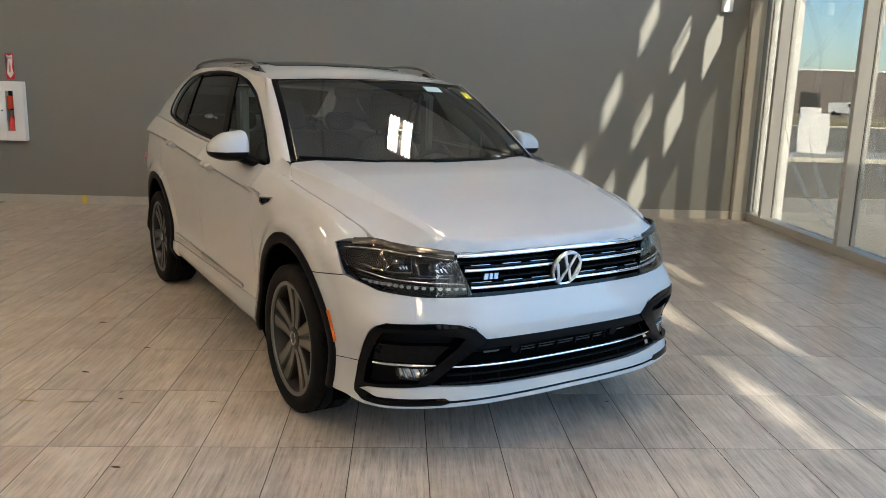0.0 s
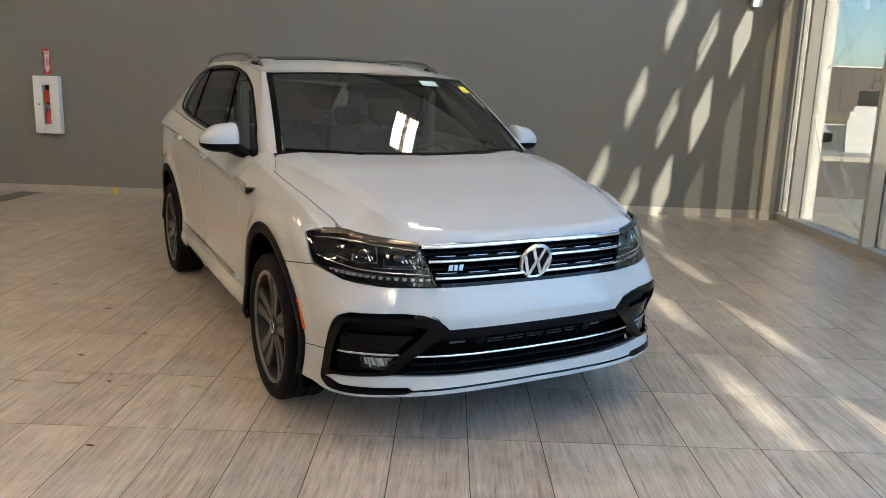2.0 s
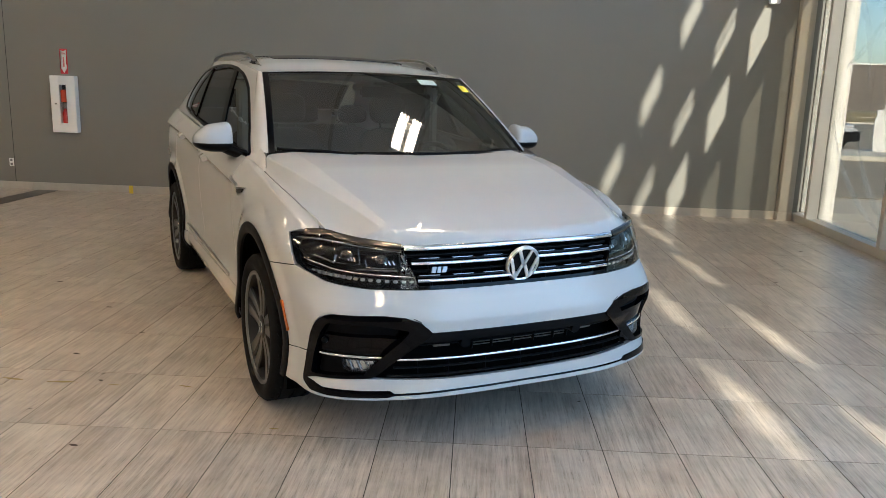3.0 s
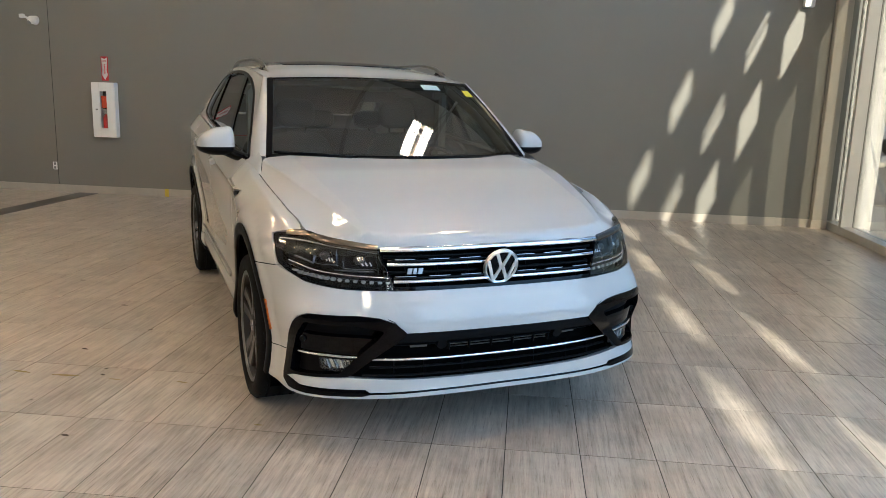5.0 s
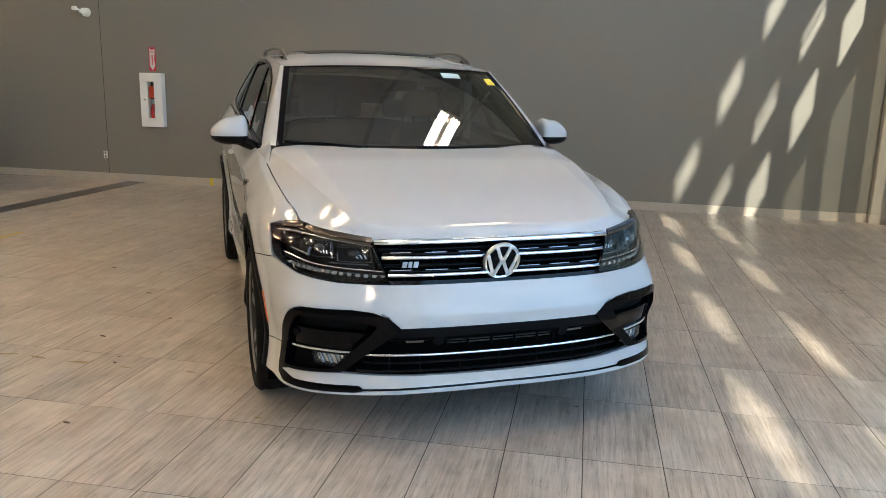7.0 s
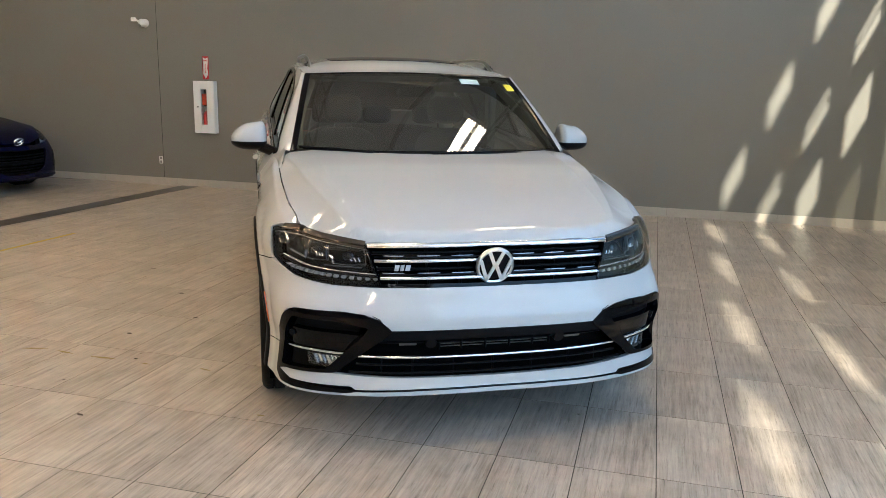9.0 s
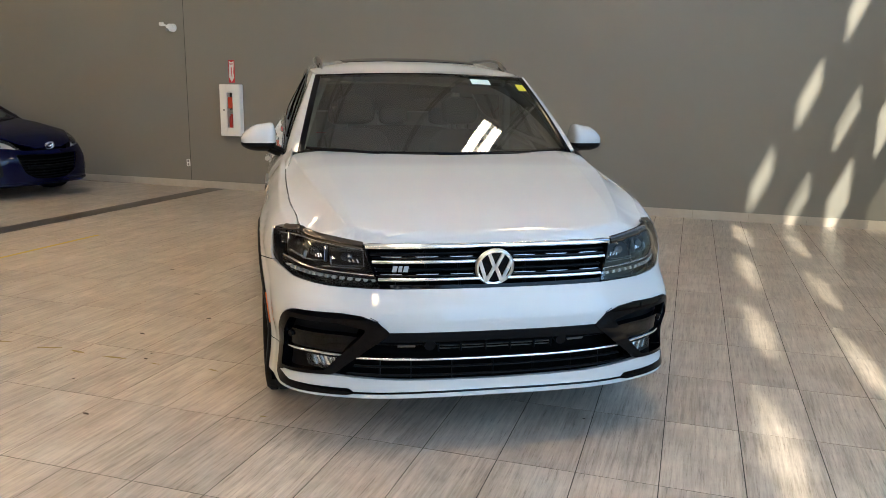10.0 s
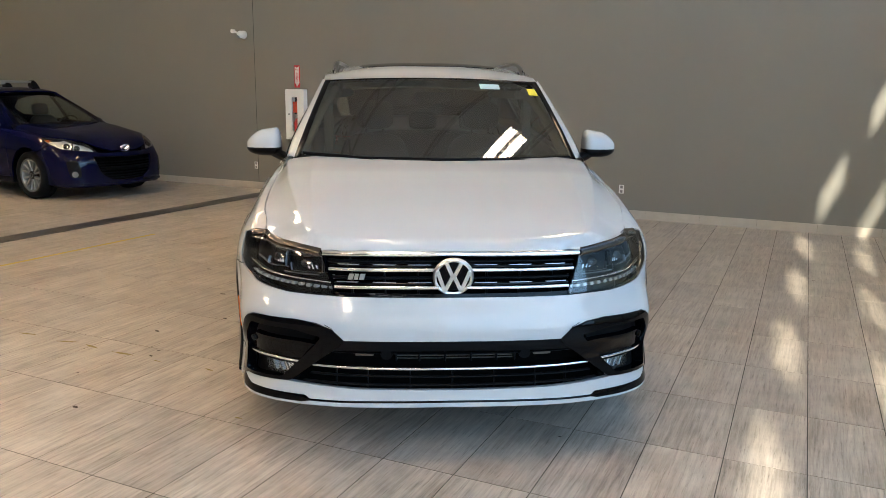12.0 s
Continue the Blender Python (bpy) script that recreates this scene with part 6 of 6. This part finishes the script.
for x, y, s in ((-1.81, 4.15, 0.026), (-2.77, 5.68, 0.024), (-1.23, 3.05, 0.022), (-1.63, 3.39, 0.010), (-1.51, 3.87, 0.012), (-2.08, 5.08, 0.026), (3.05, 6.73, 0.022), (3.82, 8.19, 0.022), (3.98, 8.79, 0.016), (3.97, 9.10, 0.014), (2.05, 7.8, 0.018), (-1.48, 3.78, 0.016), (-1.62, 4.58, 0.02), (1.04, 3.84, 0.010)):
    leaf(x, y, s, M_LEAF)
# worn yellow tape bits, built with the leaf's shape
for x, y, s, ln in ((-1.93, 3.735, 0.03, 2.0), (-1.66, 3.73, 0.034, 2.4), (-1.38, 3.73, 0.018, 2.0), (-1.01, 3.76, 0.02, 2.0), (-2.5, 3.72, 0.03, 2.2), (-2.14, 3.73, 0.034, 2.2), (-0.42, 3.32, 0.016, 1.4)):
    leaf(x, y, s, M_TAPE_BIT, ln)
tagged(mesh_ob("tape_line", box(-4.50, 4.9, 0.0005, -4.46, 6.7, 0.0025), M_TAPE), "thin worn yellow tape line on the floor", "tape")
tagged(mesh_ob("floor_stripe", box(-5.74, 3.5, 0.0002, -5.45, WALL_Y - 0.013, 0.003), M_TILE_DARK), "dark grey tile stripe across the floor", "floor stripe", kind="structure")

# ---- outside ----
M_ASPHALT = worn("asphalt", (0.27, 0.235, 0.175), 0.9, 0.15, 0.3, 40, 0.2)
M_KERB = worn("kerb_concrete", (0.52, 0.49, 0.42), 0.85, 0.1, 1.0, 40, 0.1)
M_GRASS = worn("dry_grass", (0.30, 0.23, 0.09), 0.9, 0.3, 0.6, 20, 0.3)
M_CLAD = worn("warehouse_cladding", (0.135, 0.115, 0.105), 0.7, 0.1, 0.15, 5, 0.05)
M_SIGNBOX = worn("white_post_box", (0.8, 0.79, 0.77), 0.5, 0.03, 2, 40, 0.02)
tagged(mesh_ob("road", box(4.9, 14.0, -0.128, 400, 58, -0.11), M_ASPHALT), "brown-grey asphalt of the car park", "road", kind="structure")
tagged(mesh_ob("pavement", box(4.9, 22.6, -0.128, 300, 25.9, 0.03, bevel=0.03), M_KERB), "pale raised concrete kerb island", "kerb", kind="structure")
tagged(mesh_ob("verge", box(4.9, 58.9, -0.128, 400, 129, -0.05), M_GRASS), "strip of dry yellow grass", "grass", kind="structure")
tagged(mesh_ob("kerb", box(4.9, 58.4, -0.128, 400, 58.9, 0.0, bevel=0.03), M_KERB), "pale concrete kerb along the verge", "kerb", kind="structure")
tagged(mesh_ob("footpath", box(4.9, 77.4, -0.05, 400, 78.4, -0.02), M_KERB), "pale concrete path through the dry grass", "path", kind="structure")
tagged(mesh_ob("far_road", box(4.9, 104, -0.05, 400, 126, -0.03), M_ASPHALT), "far asphalt lane before the warehouse", "road", kind="structure")
wh = empty("warehouse", pose(0, 0, -0.13), "long low grey-brown warehouse with a white roof edge", "building")
part("wall", box(20, 130, 0, 420, 165, 7.2), M_CLAD, wh)
part("parapet", box(19.8, 129.7, 7.2, 420.2, 165.2, 7.42), M_SIGNBOX, wh)
for k in range(24):
    part("panel_rib", box(26 + 5 * k, 129.9, 0, 26.15 + 5 * k, 130, 7.2), M_CLAD, wh)
for x in (64, 92, 101):
    part("dock_door", box(x, 129.88, 0.2, x + 3.4, 130, 3.6), M_GASKET, wh)
lp = empty("light_pole", pose(78, 120, -0.09), "slim pale street light pole", "street light")
part("pole", cyl((0, 0, 0), (0, 0, 7.5), 0.12, 0.08, seg=12), M_KERB, lp, smooth=True)
part("lamp_head", box(-0.9, -0.15, 7.45, 0.1, 0.15, 7.6, bevel=0.03), M_KERB, lp)
pb = empty("white_pedestal", pose(12.87, 25.05, 0.03, 0, 0, -24), "stacked white sign pedestal on the kerb island", "pedestal")
part("foot", box(-0.43, -0.35, 0, 0.43, 0.35, 0.27, bevel=0.01), M_SIGNBOX, pb)
part("body", box(-0.46, -0.38, 0.27, 0.46, 0.38, 1.0, bevel=0.01), M_SIGNBOX, pb)
part("cap", box(-0.42, -0.34, 1.0, 0.42, 0.34, 1.26, bevel=0.01), M_SIGNBOX, pb)
sb = empty("sign_board", pose(22.85, 45.0, -0.11, 0, 0, -24), "low white sign board behind the pedestal", "sign")
part("board", box(-0.56, -0.05, 0.62, 0.56, 0.05, 1.5, bevel=0.01), M_SIGNBOX, sb)
for x in (-0.4, 0.4):
    part("post", box(x - 0.04, -0.04, 0, x + 0.04, 0.04, 0.64), M_KERB, sb)
M_VAN = mat("white_van_paint", (0.75, 0.75, 0.73), 0.3, 0, 0.6)
van = empty("parked_van", pose(66.0, 119, -0.03, 0, 0, -50), "white parked delivery van far across the lot", "van")
def far_car(van, prof, w, paint, screen, side):
    """A parked car seen from afar: body, glass, wheels, bumper."""
    bm = bmesh.new()
    l, r = [bm.verts.new((x, -w, z)) for x, z in prof], [bm.verts.new((x, w, z)) for x, z in prof]
    bm.faces.new(l), bm.faces.new(list(reversed(r)))
    for i in range(len(prof)):
        bm.faces.new((l[i], r[i], r[(i + 1) % len(prof)], l[(i + 1) % len(prof)]))
    bmesh.ops.recalc_face_normals(bm, faces=bm.faces)
    bmesh.ops.bevel(bm, geom=list(bm.edges), offset=0.08, segments=2, affect="EDGES")
    part("body", bm, paint, van, smooth=True)
    x, z, tilt, h = screen
    part("windscreen", box(-0.04, -w + 0.12, -h, 0.0, w - 0.12, h, m=Matrix.Translation((x, 0, z)) @ Matrix.Rotation(radians(tilt), 4, "Y")), M_GLOSS, van)
    for s in (-1, 1):
        part("side_window", box(side[0], s * (w + 0.01) - 0.01, side[1], side[2], s * (w + 0.01) + 0.01, side[3], bevel=0.005), M_GLOSS, van)
        part("headlamp", box(prof[-2][0] - 0.1, s * (w - 0.2) - 0.14, 0.72, prof[-2][0] + 0.07, s * (w - 0.2) + 0.14, 0.86, bevel=0.02), M_REFLECTOR, van)
        for x in (-1.45, 1.5):
            part("tyre", cyl((x, s * (w - 0.2), 0.33), (x, s * (w + 0.02), 0.33), 0.33, seg=24), M_RUBBER, van, smooth=True)
    part("bumper", box(prof[-1][0] - 0.1, -w + 0.05, 0.28, prof[-1][0] + 0.06, w - 0.05, 0.62, bevel=0.03), M_PLASTIC, van)


far_car(van, [(-2.4, 0.35), (-2.4, 1.95), (1.2, 1.98), (1.75, 1.2), (2.45, 1.0), (2.5, 0.35)], 0.9, M_VAN, (1.52, 1.56, -35, 0.4), (0.55, 1.3, 1.25, 1.8))
sedan = empty("parked_car", pose(11.3, 29.3, -0.11, 0, 0, -55), "silver saloon parked beyond the kerb island", "car")
far_car(sedan, [(-2.2, 0.35), (-2.25, 0.95), (-1.5, 1.05), (-0.9, 1.42), (0.4, 1.42), (1.05, 1.0), (2.15, 0.82), (2.25, 0.35)], 0.87, mat("silver_car_paint", (0.55, 0.55, 0.56), 0.35, 0.2, 0.5), (0.74, 1.23, -58, 0.34), (-1.0, 1.05, 0.5, 1.36))
# white end wall of the building, past the corner post
tagged(mesh_ob("outer_wall", box(4.8, 10.75, -0.13, 5.22, 11.3, 6.0, bevel=0.01), M_SIGNBOX), "white sunlit outside corner of the building", "wall", kind="structure")

# swirl film on the panes
def film():
    m = bpy.data.materials.new("frosted_film")
    m.use_nodes = True
    t = m.node_tree
    t.nodes.remove(t.nodes["Principled BSDF"])
    a, b, x = t.nodes.new("ShaderNodeBsdfTransparent"), t.nodes.new("ShaderNodeBsdfTranslucent"), t.nodes.new("ShaderNodeMixShader")
    b.inputs["Color"].default_value = (0.9, 0.92, 0.93, 1)
    x.inputs["Fac"].default_value = 0.16
    t.links.new(a.outputs[0], x.inputs[1])
    t.links.new(b.outputs[0], x.inputs[2])
    t.links.new(x.outputs[0], t.nodes["Material Output"].inputs["Surface"])
    return m


M_FILM = film()
for y1 in POSTS[:3]:
    for pts, w in ((((-0.05, 2.95), (-0.62, 2.6), (-0.95, 2.0), (-0.80, 1.5)), 0.16), (((-0.25, 1.95), (-0.95, 2.25), (-1.45, 2.7), (-1.75, 3.2)), 0.2), (((-0.1, 1.35), (-0.35, 0.8), (-0.85, 0.42), (-1.6, 0.2)), 0.1), (((-0.75, 1.2), (-0.95, 0.75), (-1.35, 0.4), (-1.75, 0.3)), 0.12)):
        bm = bmesh.new()
        prev = None
        for i in range(25):
            t = i / 24
            p = [(1 - t) ** 3 * a + 3 * t * (1 - t) ** 2 * b + 3 * t * t * (1 - t) * c + t ** 3 * d for a, b, c, d in zip(*pts)]
            wd = w * (0.25 + 0.75 * math.sin(math.pi * t))
            row = [bm.verts.new((4.6555, y1 + p[0], p[1] - wd / 2)), bm.verts.new((4.6555, y1 + p[0] - wd * 0.3, p[1] + wd / 2))]
            if prev:
                bm.faces.new((prev[0], row[0], row[1], prev[1]))
            prev = row
        part("swirl_film", bm, M_FILM, glazing)


# ---- base tiles and floor tiles ----
def tile_mesh(name, w, l, t, material, c=0.0006):
    bm = bmesh.new()
    lo = [bm.verts.new((x, y, -t)) for x, y in ((0, 0), (w, 0), (w, l), (0, l))]
    mid = [bm.verts.new((x, y, -c)) for x, y in ((0, 0), (w, 0), (w, l), (0, l))]
    up = [bm.verts.new((x, y, 0)) for x, y in ((c, c), (w - c, c), (w - c, l - c), (c, l - c))]
    bm.faces.new(up)
    for i in range(4):
        j = (i + 1) % 4
        bm.faces.new((lo[i], lo[j], mid[j], mid[i]))
        bm.faces.new((mid[i], mid[j], up[j], up[i]))
    me = bpy.data.meshes.new(name)
    bm.to_mesh(me)
    bm.free()
    me.materials.append(material)
    return me


north = tagged(new("baseboard"), "pale wood-look tile baseboard along the wall", "baseboard", kind="structure")
base_me = tile_mesh("base_tile", 0.652, 0.108, 0.0125, M_BASE)
x = -16.95
while x < 4.32:
    ob = new("tile", base_me)
    ob.parent = north
    ob.matrix_local = pose(x, WALL_Y - 0.0125, 0.0, 90, 0, 0)
    x += 0.655
    if x + 0.652 > 4.33 and x < 4.32:
        ob = new("tile", tile_mesh("base_tile", 4.318 - x, 0.108, 0.0125, M_BASE))
        ob.parent = north
        ob.matrix_local = pose(x, WALL_Y - 0.0125, 0.0, 90, 0, 0)
        break
for w, m in ((0.18, pose(4.32, 10.2875, 0, 90, 0, 0)), (0.1, pose(4.3075, 10.388, 0, 90, 0, -90))):
    ob = new("tile", tile_mesh("base_tile", w, 0.108, 0.0125, M_BASE))
    ob.parent = north
    ob.matrix_local = m

PITCH_X, PITCH_Y, JOINT = 0.3365, 0.6585, 0.0042
floor_me = tile_mesh("floor_tile", PITCH_X - JOINT, PITCH_Y - JOINT, 0.011, M_TILE)
field = pose(0.077, 3.277, 0, 0, 0, 1.12)
verts, faces = [], []
for i in range(-52, 15):
    for j in range(-23, 12):
        at = field @ Vector((i * PITCH_X, j * PITCH_Y, 0))
        if at.x > 4.5 or at.y > WALL_Y - 0.05 or at.y < SOUTH or at.x < WEST:
            continue
        if -8 <= i <= 9 and -4 <= j <= 11:
            ob = new("tile", floor_me)
            ob.parent = floor
            ob.matrix_local = field @ Matrix.Translation((i * PITCH_X + JOINT / 2, j * PITCH_Y + JOINT / 2, 0)) @ pose(0, 0, 0, random.uniform(-0.03, 0.03), random.uniform(-0.04, 0.04), 0)
        else:
            k = len(verts)
            for v in floor_me.vertices:
                verts.append(tuple(field @ Vector((i * PITCH_X + JOINT / 2 + v.co.x, j * PITCH_Y + JOINT / 2 + v.co.y, v.co.z))))
            faces += [tuple(k + q for q in p.vertices) for p in floor_me.polygons]
me = bpy.data.meshes.new("floor_tiles")
me.from_pydata(verts, [], faces)
me.materials.append(M_TILE_REST)
rest = new("floor_tiles", me)
rest.parent = floor
tagged(rest, "wood-look tiles further out", kind="stuff")

# ---- true size ----
for ob in list(scene.objects):
    if ob.parent is None and ob is not cam:
        ob.matrix_world = Matrix.Scale(SIZE, 4) @ ob.matrix_world
